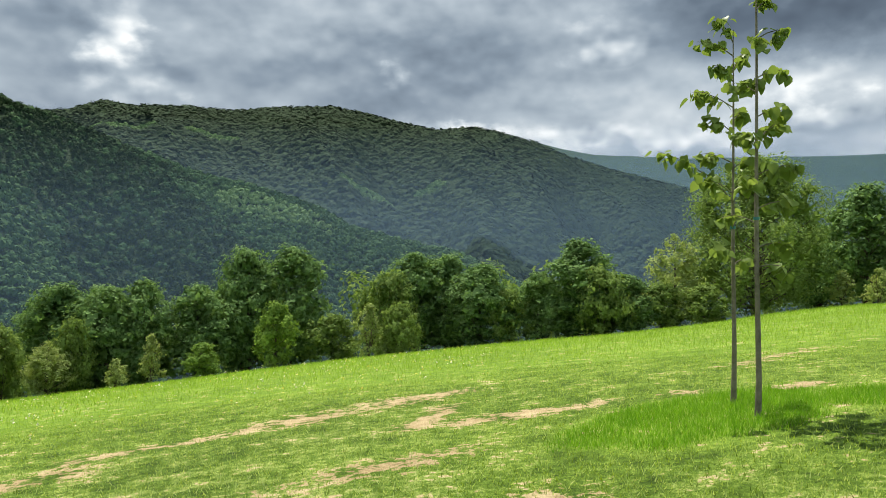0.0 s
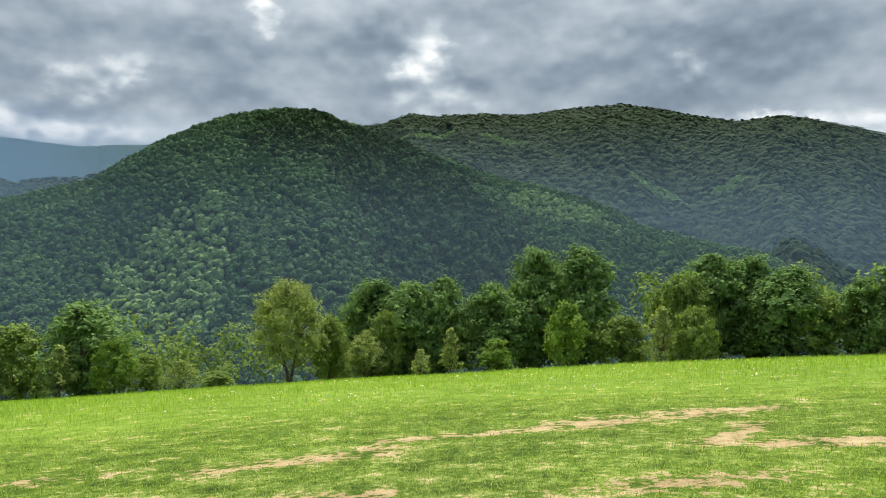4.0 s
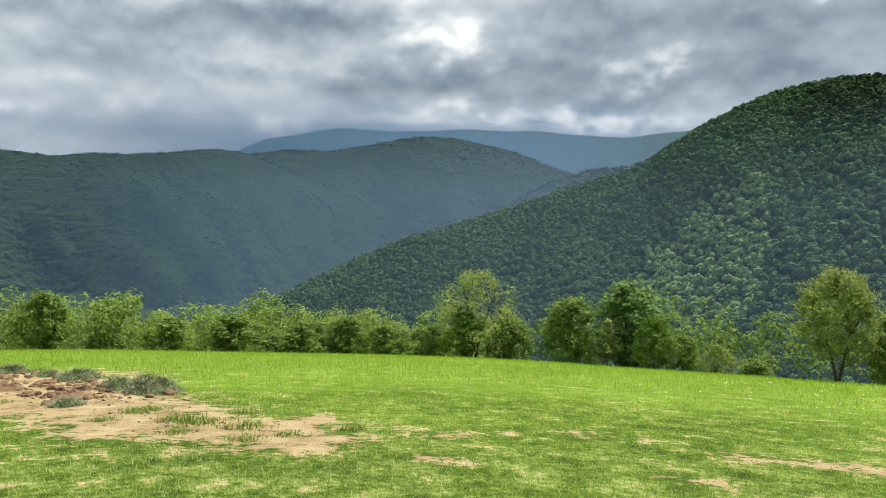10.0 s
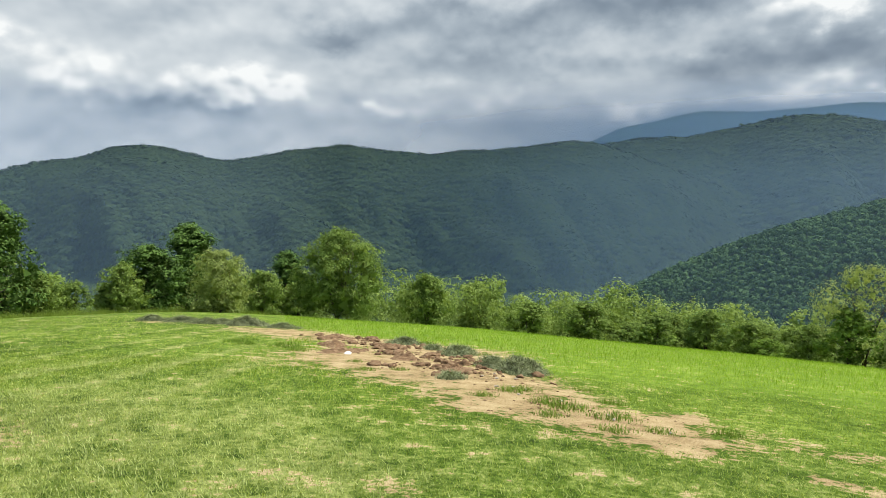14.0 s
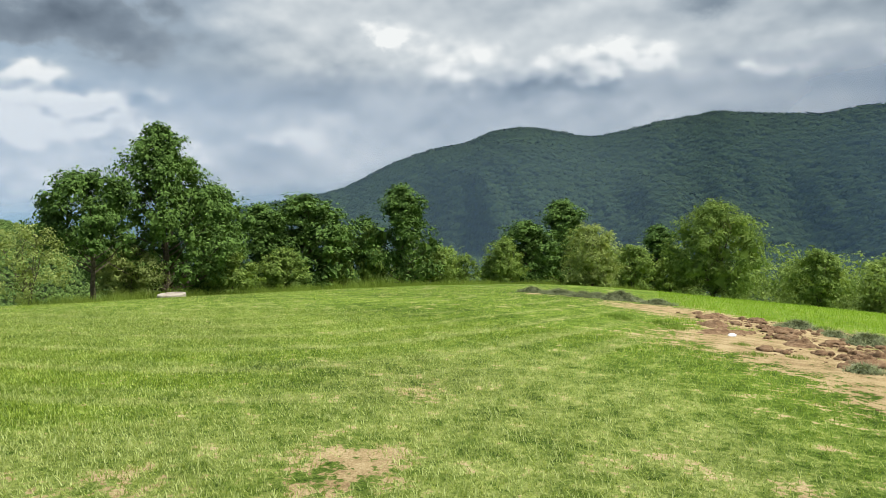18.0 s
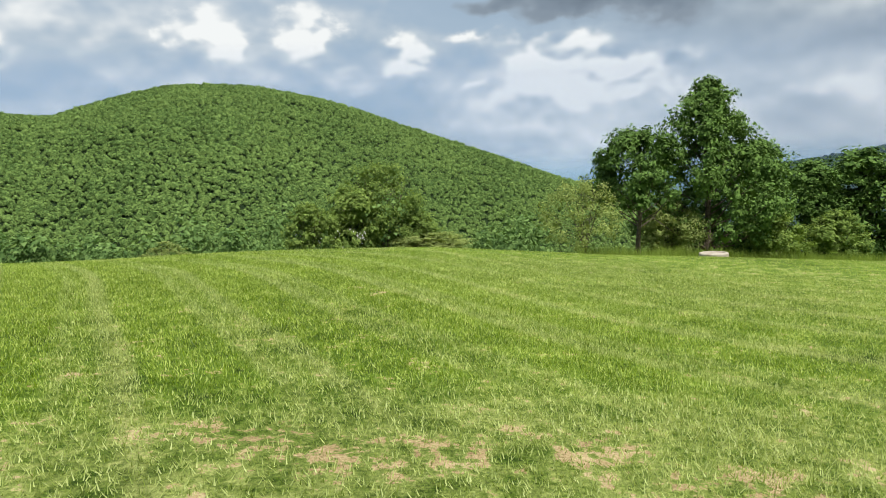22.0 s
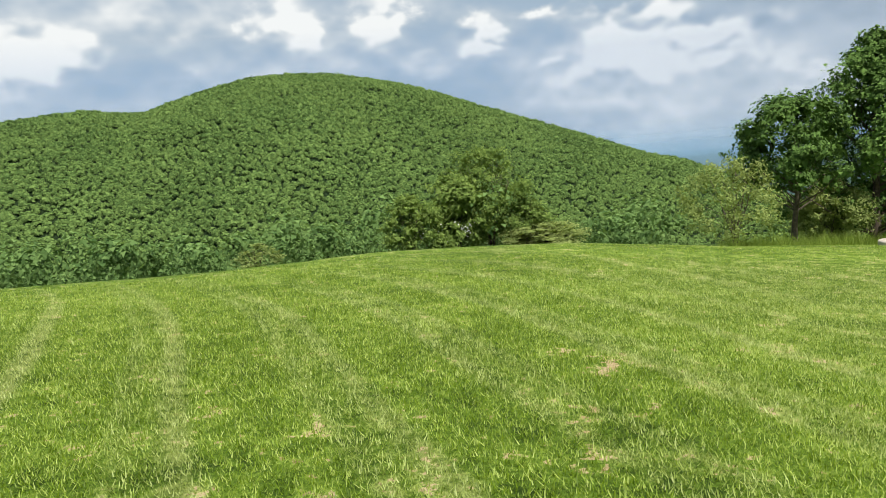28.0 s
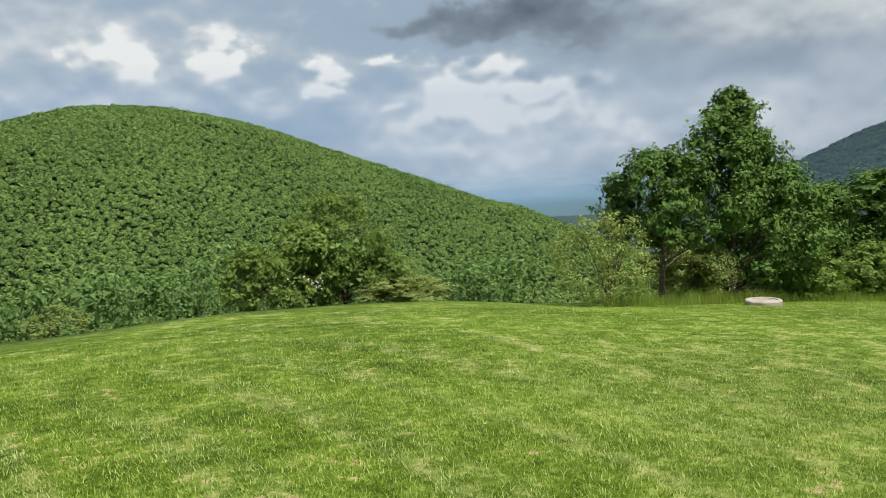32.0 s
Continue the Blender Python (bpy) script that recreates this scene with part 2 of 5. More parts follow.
def bark_material(name, a, b):
    m, k = material(name)
    n = k.noise(k.obj, 9.0, 6.0, 0.65, 0.6)
    finish(k, k.ramp(n, (0.3, a), (0.7, b)), 0.9, n, 0.8, 0.02, spec=0.1)
    return m


M_BARK = bark_material("grey_brown_bark", (0.045, 0.035, 0.026), (0.16, 0.13, 0.10))
M_STEM = bark_material("sapling_bark", (0.12, 0.105, 0.075), (0.27, 0.24, 0.18))

# ground: soil and grass by the masks that the ground sheet carries
M_GROUND, k = material("meadow_ground")
pos = k.add("ShaderNodeNewGeometry").outputs["Position"]
soil_m = k.add("ShaderNodeAttribute", attr="soil").outputs["Fac"]
dry_m = k.add("ShaderNodeAttribute", attr="dry").outputs["Fac"]
lush_m = k.add("ShaderNodeAttribute", attr="lush").outputs["Fac"]
wood_m = k.add("ShaderNodeAttribute", attr="wood").outputs["Fac"]
far_m = k.add("ShaderNodeAttribute", attr="far").outputs["Fac"]
glade_m = k.add("ShaderNodeAttribute", attr="glade").outputs["Fac"]
fine = k.noise(pos, 45.0, 6.0, 0.8)
mid = k.noise(pos, 2.2, 5.0, 0.6)
wide = k.noise(pos, 0.25, 4.0, 0.6)
small = k.noise(pos, 9.0, 5.0, 0.7)
gf = k.math("ADD", k.math("ADD", k.math("MULTIPLY", fine, 0.38), k.math("MULTIPLY", small, 0.26)),
            k.math("ADD", k.math("MULTIPLY", mid, 0.24), k.math("MULTIPLY", wide, 0.12)))
# the lawn's dark end paints the shade in gaps between blades
lawn = k.ramp(gf, (0.42, (0.022, 0.045, 0.004)), (0.5, (0.090, 0.155, 0.013)), (0.58, (0.26, 0.35, 0.06)))
straw = k.ramp(gf, (0.41, (0.07, 0.085, 0.016)), (0.60, (0.47, 0.49, 0.19)))
lush = k.ramp(gf, (0.38, (0.085, 0.165, 0.010)), (0.62, (0.25, 0.375, 0.04)))
soil = k.ramp(k.math("ADD", k.math("MULTIPLY", fine, 0.6), k.math("MULTIPLY", mid, 0.4)),
              (0.38, (0.13, 0.075, 0.038)), (0.5, (0.33, 0.245, 0.125)), (0.62, (0.51, 0.415, 0.24)))
rag = k.math("ADD", k.math("MULTIPLY", mid, 0.45), k.math("MULTIPLY", small, 0.55))


def ragged(mask, soft=0.10, rough=6.0):
    x = k.math("SUBTRACT", k.math("ADD", mask, k.math("MULTIPLY_ADD", rag, rough, -0.5 * rough)), 0.5)
    return k.math("MINIMUM", k.math("MAXIMUM", k.math("DIVIDE", x, soft), 0.0), 1.0)


col = k.mix(ragged(dry_m, 0.9, 3.0), lawn, straw)
col = k.mix(k.math("MINIMUM", lush_m, 1.0), col, lush)
col = k.mix(ragged(soil_m), col, soil)
# ground under the wood, coloured dark for the shade between crowns
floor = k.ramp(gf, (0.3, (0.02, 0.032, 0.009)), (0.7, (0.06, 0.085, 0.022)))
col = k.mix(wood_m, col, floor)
cn = k.noise(pos, 0.12, 8.0, 0.72)
# ground of the far ranges, with the same cloud shade in its colour
farcol = k.ramp(cn, (0.3, (0.022, 0.047, 0.018)), (0.7, (0.045, 0.083, 0.029)))
col = k.mix(far_m, col, farcol)
col = k.mix(glade_m, col, k.ramp(gf, (0.3, (0.09, 0.14, 0.03)), (0.7, (0.2, 0.26, 0.07))))
b = k.add("ShaderNodeBsdfPrincipled")
k.put(b.inputs["Base Color"], col)
b.inputs["Roughness"].default_value, b.inputs["Specular IOR Level"].default_value = 0.9, 0.1
bp = k.add("ShaderNodeBump")
bp.inputs["Strength"].default_value, bp.inputs["Distance"].default_value = 0.7, 0.05
k.put(bp.inputs["Height"], k.math("ADD", k.math("MULTIPLY", fine, 0.6), k.math("MULTIPLY", mid, 0.4)))
bq = k.add("ShaderNodeBump")
k.put(bq.inputs["Strength"], far_m)
bq.inputs["Distance"].default_value = 14.0
k.put(bq.inputs["Height"], cn)
k.l.new(bp.outputs[0], bq.inputs["Normal"])
k.l.new(bq.outputs[0], b.inputs["Normal"])
k.l.new(b.outputs[0], k.out.inputs[0])

# ---- the lie of the land ----
EYE = 1.6
FALL_X, FALL_Y = 0.1086, -0.0559      # slope of the lawn where the walk begins
rng = np.random.default_rng(7)


def spline(az, table, outside=None):
    xs, ys = np.array([p[0] for p in table], float), np.array([p[1] for p in table], float)
    return np.interp(az, xs, ys) if outside is None else np.interp(az, xs, ys, left=outside, right=outside)


def lattice(x, y, seed):
    """Smooth value noise, -1 to 1."""
    xi, yi = np.floor(x).astype(np.int64), np.floor(y).astype(np.int64)
    fx, fy = x - xi, y - yi
    fx, fy = fx * fx * (3 - 2 * fx), fy * fy * (3 - 2 * fy)

    def h(a, b):
        v = np.sin(a * 127.1 + b * 311.7 + seed * 74.7) * 43758.5453
        return (v - np.floor(v)) * 2 - 1
    return (h(xi, yi) * (1 - fx) + h(xi + 1, yi) * fx) * (1 - fy) + (h(xi, yi + 1) * (1 - fx) + h(xi + 1, yi + 1) * fx) * fy


def fbm(x, y, seed, octaves=4):
    s, a = 0.0, 1.0
    for i in range(octaves):
        s = s + a * lattice(x * 2 ** i, y * 2 ** i, seed + i)
        a *= 0.5
    return s / 1.9


# how far below the level the brow of the meadow lies, by azimuth
BROW = [(-60, 3.2), (-31.4, 3.4), (-27.4, 3.95), (-23.8, 4.73), (-17.9, 5.92), (-11.6, 6.81), (-5.1, 7.49), (2.1, 8.34),
        (7.5, 8.85), (15.7, 9.66), (22.9, 10.26), (31.7, 10.67), (40, 10.95), (48.3, 11.1), (58.4, 10.85), (65.2, 10.7),
        (73.8, 10.5), (81.7, 10.15), (88.7, 9.6), (99.2, 8.9), (105.4, 8.3), (111.8, 7.85), (118.7, 7.72), (123.2, 7.69),
        (132.2, 7.57), (141.1, 7.42), (146, 7.25), (153.2, 6.9), (161.4, 6.07), (174.1, 5.45), (181.5, 5.4), (189.4, 4.96),
        (196.3, 4.4), (230, 3.2), (300, 3.2)]


def lawn_shape(az):
    a = np.radians(az)
    a0 = FALL_X * np.sin(a) - FALL_Y * np.cos(a)
    e = np.tan(np.radians(sum(spline((az + s + 60) % 360 - 60, BROW) for s in (-3, -1.5, 0, 1.5, 3)) / 5))
    c = np.maximum((e - a0) / 2, 0.012) ** 2 / EYE
    return a0, c, np.sqrt(EYE / c)


def smooth(x, a, b):
    t = np.clip((x - a) / (b - a), 0, 1)
    return t * t * (3 - 2 * t)


# hill ranges: skyline height in degrees by azimuth, distance, slope, rounding, spur depth, seed
RANGES = [
    ([(-16, -9), (-10, -5), (-4.4, -2.2), (-1.1, -0.6), (3.3, 0.3), (7.7, 1.4), (10, 2.9), (15.8, 4.55), (17.6, 4.8), (20.3, 5.6),
      (24.2, 7.0), (27.7, 8.3), (30, 9.0), (31.4, 9.35), (32.7, 9.95), (35.3, 10.0), (37.1, 9.75), (39.3, 9.25), (41.6, 8.5),
      (44.7, 6.9), (46.9, 5.5), (48.7, 4.2), (50.9, 3.5), (54, 2.55), (57.5, 1.3), (61, 0.1), (66.4, -1.5), (70.1, -3.0),
      (74.8, -5.2), (78.3, -7.2), (86, -11)], 850, 0.56, 14, 60, 1),
    ([(40, 2), (48.5, 4.35), (50.2, 4.05), (52.9, 3.7), (55.6, 2.75), (57.8, 1.6), (64, -3)], 1150, 0.5, 12, 20, 2),
    ([(-40, -1), (-24, 3.2), (-17.8, 4.6), (-15.7, 5.15), (-12.8, 5.95), (-9.8, 6.9), (-6.9, 8.1), (-4, 8.9), (-2.2, 9.2), (1, 9.0),
      (3.2, 9.4), (6.3, 10.05), (9, 10.6), (12.5, 10.4), (16.3, 9.9), (19.9, 10.0), (23.4, 9.75), (25.7, 9.95), (27.8, 9.15),
      (36, 8), (48, 2)], 1900, 0.42, 25, 230, 3),
    ([(-70, 5.5), (-31, 6.6), (-19.8, 6.8), (-14.9, 7.05), (-11.5, 7.3), (-9.3, 7.7), (-6.9, 8.3), (4, 7.5), (20, 5)], 4400, 0.35, 40, 500, 4),
    ([(48, 2), (55.1, 4.0), (58.2, 5.2), (61, 5.85), (63.4, 6.4), (66.4, 6.3), (69.5, 5.7), (72.9, 5.1), (76.4, 5.1), (80, 4.5), (88, 2)],
     2700, 0.4, 30, 330, 5),
    ([(35, 7), (45.1, 7.1), (49.8, 6.6), (54.7, 6.9), (57.4, 7.15), (61.9, 7.2), (65.4, 7.1), (68.6, 6.95), (71.8, 7.15), (74, 6.8),
      (75.1, 6.6), (77.7, 6.2), (80, 5.1), (92, 2)], 4500, 0.35, 40, 500, 6),
    ([(58, -5), (66.5, -0.6), (70.7, 1.5), (75, 3.2), (77.2, 4.1), (79.9, 4.9), (81.7, 5.0), (83.9, 4.7), (87.5, 4.3), (90.1, 4.3),
      (92.3, 3.95), (97.1, 4.35), (99.2, 4.65), (103.7, 4.1), (105.2, 3.7), (108.4, 3.22), (110.9, 3.75), (112.7, 4.15), (114, 4.2),
      (116, 4.0), (118.2, 3.15), (120.8, 2.8), (123.9, 1.85), (126.1, 0.8), (127.9, 0.0), (129.7, -0.4), (135, -1.2), (142, -3)],
     2100, 0.42, 22, 330, 7),
    ([(130, -11), (140, -6), (148.4, -2.35), (151, -1.65), (154, -0.5), (156.6, 0.55), (160, 1.8), (163.4, 3.05), (166.9, 4.4), (169.5, 5.2),
      (172.1, 5.8), (174.6, 6.25), (177.5, 6.45), (180.4, 6.35), (182.9, 5.9), (186.1, 5.0), (188.2, 4.3), (190.2, 4.4), (191.9, 4.65),
      (193.7, 4.55), (197.4, 4.1), (210, 3.0), (240, 0)], 620, 0.5, 18, 25, 8),
]
FLOOR = -135.0


def land(az, r):
    """Height of the ground at azimuth az (degrees, to the left of +y) and distance r; also which range it belongs to."""
    az = (az + 70) % 360 - 70
    a0, c, rc = lawn_shape(az)
    rk = 1.45 * rc
    inner = np.minimum(r, rk)
    z = -EYE - a0 * inner - c * inner ** 2
    g0 = a0 + 2 * c * rk
    over = np.maximum(r - rk, 0)
    # beyond the brow the slope steepens towards the valley
    z = z - g0 * over - 0.0006 * np.minimum(over, 260) ** 2 - 0.3 * np.maximum(over - 260, 0)
    x, y = -np.sin(np.radians(az)) * r, np.cos(np.radians(az)) * r
    z = z + 0.05 * fbm(x / 3.1, y / 3.1, 11, 3) * smooth(r, 2, 14)
    z = np.maximum(z, FLOOR)
    which = np.zeros_like(z)
    for i, (table, dist, slope, rnd, spur, seed) in enumerate(RANGES):
        el = spline(az, table, -14)
        top = np.tan(np.radians(el)) * dist
        u = az * dist / 57.3
        drop = np.clip((dist - r) / (0.45 * dist), 0, 1)
        wave = fbm(u / (0.12 * dist) + drop * 0.5, drop * 0.8 + seed, seed * 5, 3)
        crest = 1 - 2.6 * np.abs(fbm(u / (0.11 * dist) + drop * 1.6, drop * 0.5 + seed, seed * 5 + 2, 3))
        shift = spur * (0.8 * wave + 0.3 * crest) * smooth(drop, 0.06, 0.55)
        q = slope * (r - dist + shift)
        zi = top + rnd - np.sqrt(rnd ** 2 + q ** 2) + 0.004 * dist * fbm(x / (0.05 * dist), y / (0.05 * dist), seed, 4) * smooth(np.abs(q), 0, 30)
        zi = np.where(r < 110, -999, zi)
        which = np.where(zi > z, i + 1, which)
        z = np.maximum(z, zi)
    return z, which


def at(az, r):
    """A point of the ground."""
    z, _ = land(np.array([float(az)]), np.array([float(r)]))
    return Vector((-math.sin(radians(az)) * r, math.cos(radians(az)) * r, float(z[0])))


def ground_z(x, y):
    r = np.hypot(x, y)
    return land(np.degrees(np.arctan2(-np.asarray(x), np.asarray(y))), r)[0]


def mesh_object(name, verts, faces, mat, smooth_faces=False):
    """One mesh from numpy arrays; faces all have the same number of corners."""
    me = bpy.data.meshes.new(name)
    n, kk = faces.shape
    me.vertices.add(len(verts)), me.loops.add(n * kk), me.polygons.add(n)
    me.vertices.foreach_set("co", np.ascontiguousarray(verts, np.float32).ravel())
    me.loops.foreach_set("vertex_index", np.ascontiguousarray(faces, np.int32).ravel())
    me.polygons.foreach_set("loop_start", np.arange(0, n * kk, kk, dtype=np.int32))
    if smooth_faces:
        me.polygons.foreach_set("use_smooth", np.ones(n, bool))
    me.update(calc_edges=True)
    me.materials.append(mat)
    return new(name, me)


# ---- ground sheet ----
AZ = np.concatenate([np.arange(-40, 212, 0.5), np.arange(212, 320, 4.0)])
RR = np.concatenate([[0.0], np.geomspace(0.6, 60, 120), np.geomspace(62, 380, 50), np.geomspace(390, 4950, 120)])
ga, gr = np.meshgrid(AZ, RR, indexing="ij")
gz, gw = land(ga, gr)
gx, gy = -np.sin(np.radians(ga)) * gr, np.cos(np.radians(ga)) * gr
na, nr = ga.shape
idx = np.arange(na * nr).reshape(na, nr)
nxt = np.roll(idx, -1, axis=0)
quads = np.stack([idx[:, :-1], idx[:, 1:], nxt[:, 1:], nxt[:, :-1]], -1).reshape(-1, 4)
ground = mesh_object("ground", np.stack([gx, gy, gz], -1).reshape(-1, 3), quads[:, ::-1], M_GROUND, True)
tagged(ground, "sloping mown meadow running down to wooded valley and hills", "ground", kind="structure")


def spot(x, y, cx, cy, rx, ry, turn=0.0, soft=0.5):
    """1 inside an ellipse on the plan, falling to 0 outside."""
    t = radians(turn)
    u, v = x - cx, y - cy
    u, v = u * math.cos(t) + v * math.sin(t), -u * math.sin(t) + v * math.cos(t)
    return 1 - smooth(np.hypot(u / rx, v / ry), 1 - soft, 1 + soft)


def mask(name, values):
    at_ = ground.data.attributes.new(name, "FLOAT", "POINT")
    at_.data.foreach_set("value", np.ascontiguousarray(values, np.float32).ravel())


SOIL = [
    # bare strip with the turf heaps
    ((-24.2, -6.2), (-19.5, -1.6), 1.5, 1.0), ((-20.0, -0.9), (-15.0, -1.6), 1.9, 1.0), ((-16.0, -2.6), (-13.0, -0.6), 1.3, 1.0),
    ((-14.0, 0.3), (-10.5, 0.8), 1.25, 1.0), ((-10.5, 1.0), (-8.7, 2.2), 0.9, 1.0), ((-10.3, 2.9), (-8.9, 2.6), 0.5, 0.9),
    ((-9.2, 3.6), (-8.5, 3.9), 0.3, 0.75), ((-26.5, -11.8), (-25.4, -7.2), 0.5, 0.7), ((-25.2, -13.2), (-23.8, -14.6), 0.3, 0.6),
    # worn wheel tracks
    ((-4.6, 8.8), (-2.2, 10.4), 0.22, 0.85), ((-2.2, 10.4), (-0.5, 11.8), 0.45, 0.9), ((-0.5, 11.9), (0.4, 12.4), 0.3, 0.75),
    ((0.3, 9.0), (2.1, 9.5), 0.24, 0.95), ((-0.9, 6.7), (0.1, 7.2), 0.26, 0.95), ((-0.4, 9.0), (0.1, 10.6), 0.25, 0.7),
    ((-1.7, 6.2), (-1.4, 6.4), 0.2, 0.75), ((3.0, 9.55), (3.2, 9.6), 0.2, 0.85), ((4.3, 9.1), (4.9, 9.4), 0.16, 0.8),
    ((4.9, 12.0), (6.6, 13.2), 0.25, 0.65), ((-5.9, 6.9), (-4.3, 8.1), 0.3, 0.85), ((-4.0, 5.7), (-3.2, 6.1), 0.2, 0.85),
    ((-8.0, 6.0), (-7.2, 6.6), 0.22, 0.75), ((-8.5, 3.9), (-8.1, 4.9), 0.35, 0.85), ((-5.3, 5.2), (-4.9, 5.5), 0.2, 0.8), ((-7.0, 3.3), (-6.6, 3.6), 0.2, 0.7),
    # worn spots on the lawn
    ((-4.4, -3.6), (-3.9, -3.4), 0.4, 0.72), ((-2.4, -4.9), (-0.8, -5.2), 0.26, 0.58), ((-0.8, -5.4), (-0.3, -5.6), 0.26, 0.5),
    ((-3.2, -4.2), (-2.7, -4.4), 0.3, 0.55), ((-1.5, -4.4), (-1.3, -4.2), 0.14, 0.95), ((-6.9, -4.5), (-6.3, -4.3), 0.2, 0.5), ((-2.3, -9.5), (-1.7, -9.4), 0.14, 0.34),
    ((-2.55, -10.5), (-2.4, -10.4), 0.12, 0.7), ((-5.6, -0.6), (-5.0, -0.5), 0.2, 0.6), ((0.3, 5.0), (0.9, 5.2), 0.3, 0.6)]


def soil_at(x, y):
    out = np.zeros_like(x)
    for (ax, ay), (bx, by), w, amount in SOIL:
        dx, dy = bx - ax, by - ay
        t = np.clip(((x - ax) * dx + (y - ay) * dy) / (dx * dx + dy * dy), 0, 1)
        d = np.hypot(x - ax - t * dx, y - ay - t * dy)
        broken = 1.0 if w > 0.6 else 0.78 + 0.6 * fbm(x / 0.8, y / 0.8, 23, 3)
        out = np.maximum(out, amount * (1 - smooth(d / w, 0.0, 2.2)) * 1.1 * broken)
    return out


X, Y = gx, gy
near = gr < 90
soil_v = soil_at(X, Y) * near


def dry_at(x, y):
    """Dry grass: worn places, and the swaths that the mower left on the lawn."""
    out = np.zeros_like(x)
    for cx, cy, rx, ry, turn, amount in ((-5.5, -2.6, 6.5, 3.2, 25, 0.8), (-1.8, -4.8, 4.2, 1.6, -8, 0.82), (-7.0, 1.6, 4.0, 3.4, 0, 0.62), (-3.6, 5.0, 5.5, 2.8, 28, 0.6), (-9.5, -13.0, 7.0, 7.0, 0, 0.56),
                                         (-3.0, 8.2, 6.0, 2.8, 28, 0.54), (2.0, 4.5, 2.5, 1.6, 0, 0.5), (-1.5, -7.5, 2.0, 1.4, 0, 0.25)):
        out = np.maximum(out, amount * spot(x, y, cx, cy, rx, ry, turn, 0.6))
    az = (np.degrees(np.arctan2(-x, y)) + 70) % 360 - 70
    # the mower went round and round the far part of the lawn
    bent = x - 0.018 * (y + 8.5) ** 2 * smooth(x, -8, -2)
    q = (np.abs(bent + 17) ** 5 + np.abs(y + 18) ** 5) ** 0.2 + 0.35 * fbm(x / 7, y / 7, 31, 2)
    swath = (np.sin(q * 2 * math.pi / 1.25) + 0.5 * np.sin(q * 2 * math.pi / 0.43 + 1.0)) * (0.75 + 0.6 * fbm(x / 2, y / 3, 33, 2))
    return np.maximum(out, (0.36 - 0.06 * smooth(az, 140, 165) - 0.12 * smooth(-y, 6, 11) + 0.62 * swath) * smooth(az, 92, 112) * (np.hypot(x, y) < 60))


dry_v = dry_at(X, Y) * near
mead = 1 - smooth((ga + 70) % 360 - 70, 96, 112)
lush_v = 0.6 * mead * smooth(gr, 12, 17)
for cx, cy, rx, ry, turn, amount in ((2.9, 7.9, 1.9, 1.1, 35, 1.0), (4.9, 8.0, 0.8, 0.7, 0, 0.8)):
    lush_v = np.maximum(lush_v, amount * spot(X, Y, cx, cy, rx, ry, turn, 0.25))
_, _, brow_r = lawn_shape(ga)
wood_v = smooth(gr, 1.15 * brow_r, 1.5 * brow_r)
far_v = smooth(gr, 300, 420)
glade_v = smooth(gr, 2300, 2900) * (1 - smooth(np.abs(((ga + 70) % 360 - 70) - 146), 7, 12)) * (gz < -90) * 0.3
for name, v in (("soil", soil_v), ("dry", dry_v), ("lush", lush_v), ("wood", wood_v), ("far", far_v), ("glade", glade_v)):
    mask(name, v)

# ---- woods on the hills ----


def ico(levels):
    t = (1 + 5 ** 0.5) / 2
    v = [(-1, t, 0), (1, t, 0), (-1, -t, 0), (1, -t, 0), (0, -1, t), (0, 1, t), (0, -1, -t), (0, 1, -t), (t, 0, -1), (t, 0, 1), (-t, 0, -1), (-t, 0, 1)]
    f = [(0, 11, 5), (0, 5, 1), (0, 1, 7), (0, 7, 10), (0, 10, 11), (1, 5, 9), (5, 11, 4), (11, 10, 2), (10, 7, 6), (7, 1, 8),
         (3, 9, 4), (3, 4, 2), (3, 2, 6), (3, 6, 8), (3, 8, 9), (4, 9, 5), (2, 4, 11), (6, 2, 10), (8, 6, 7), (9, 8, 1)]
    v = [Vector(p).normalized() for p in v]
    for _ in range(levels):
        cache, g = {}, []

        def middle(a, b):
            key = (min(a, b), max(a, b))
            if key not in cache:
                v.append((v[a] + v[b]).normalized())
                cache[key] = len(v) - 1
            return cache[key]
        for a, b, c in f:
            ab, bc, ca = middle(a, b), middle(b, c), middle(c, a)
            g += [(a, ab, ca), (b, bc, ab), (c, ca, bc), (ab, bc, ca)]
        f = g
    return np.array([tuple(p) for p in v]), np.array(f)


def crowns(levels, count, lump, tall=1.0):
    """Lumpy crown shapes, unit radius."""
    v, f = ico(levels)
    out = []
    for i in range(count):
        w = v * (1 + lump * rng.uniform(-1, 1, len(v)))[:, None]
        w[:, 2] *= rng.uniform(0.6, 1.15) * tall
        out.append(w)
    return np.array(out), f[v[f][:, :, 2].mean(axis=1) > -0.25]


def leaf_blades(p, out, s, rnd, jitter=0.4, droop=0.2):
    """Triangular blades at p that face out."""
    nrm = out + rnd.normal(size=p.shape) * jitter
    nrm /= np.linalg.norm(nrm, axis=1)[:, None]
    u = np.cross(nrm, rnd.normal(size=p.shape))
    u /= np.linalg.norm(u, axis=1)[:, None]
    w = np.cross(nrm, u)
    u[:, 2] -= droop
    s = s[:, None]
    v = np.stack([p + u * s, p - u * 0.6 * s + w * 0.75 * s, p - u * 0.6 * s - w * 0.75 * s], 1).reshape(-1, 3)
    return v, np.arange(len(p) * 3).reshape(-1, 3)


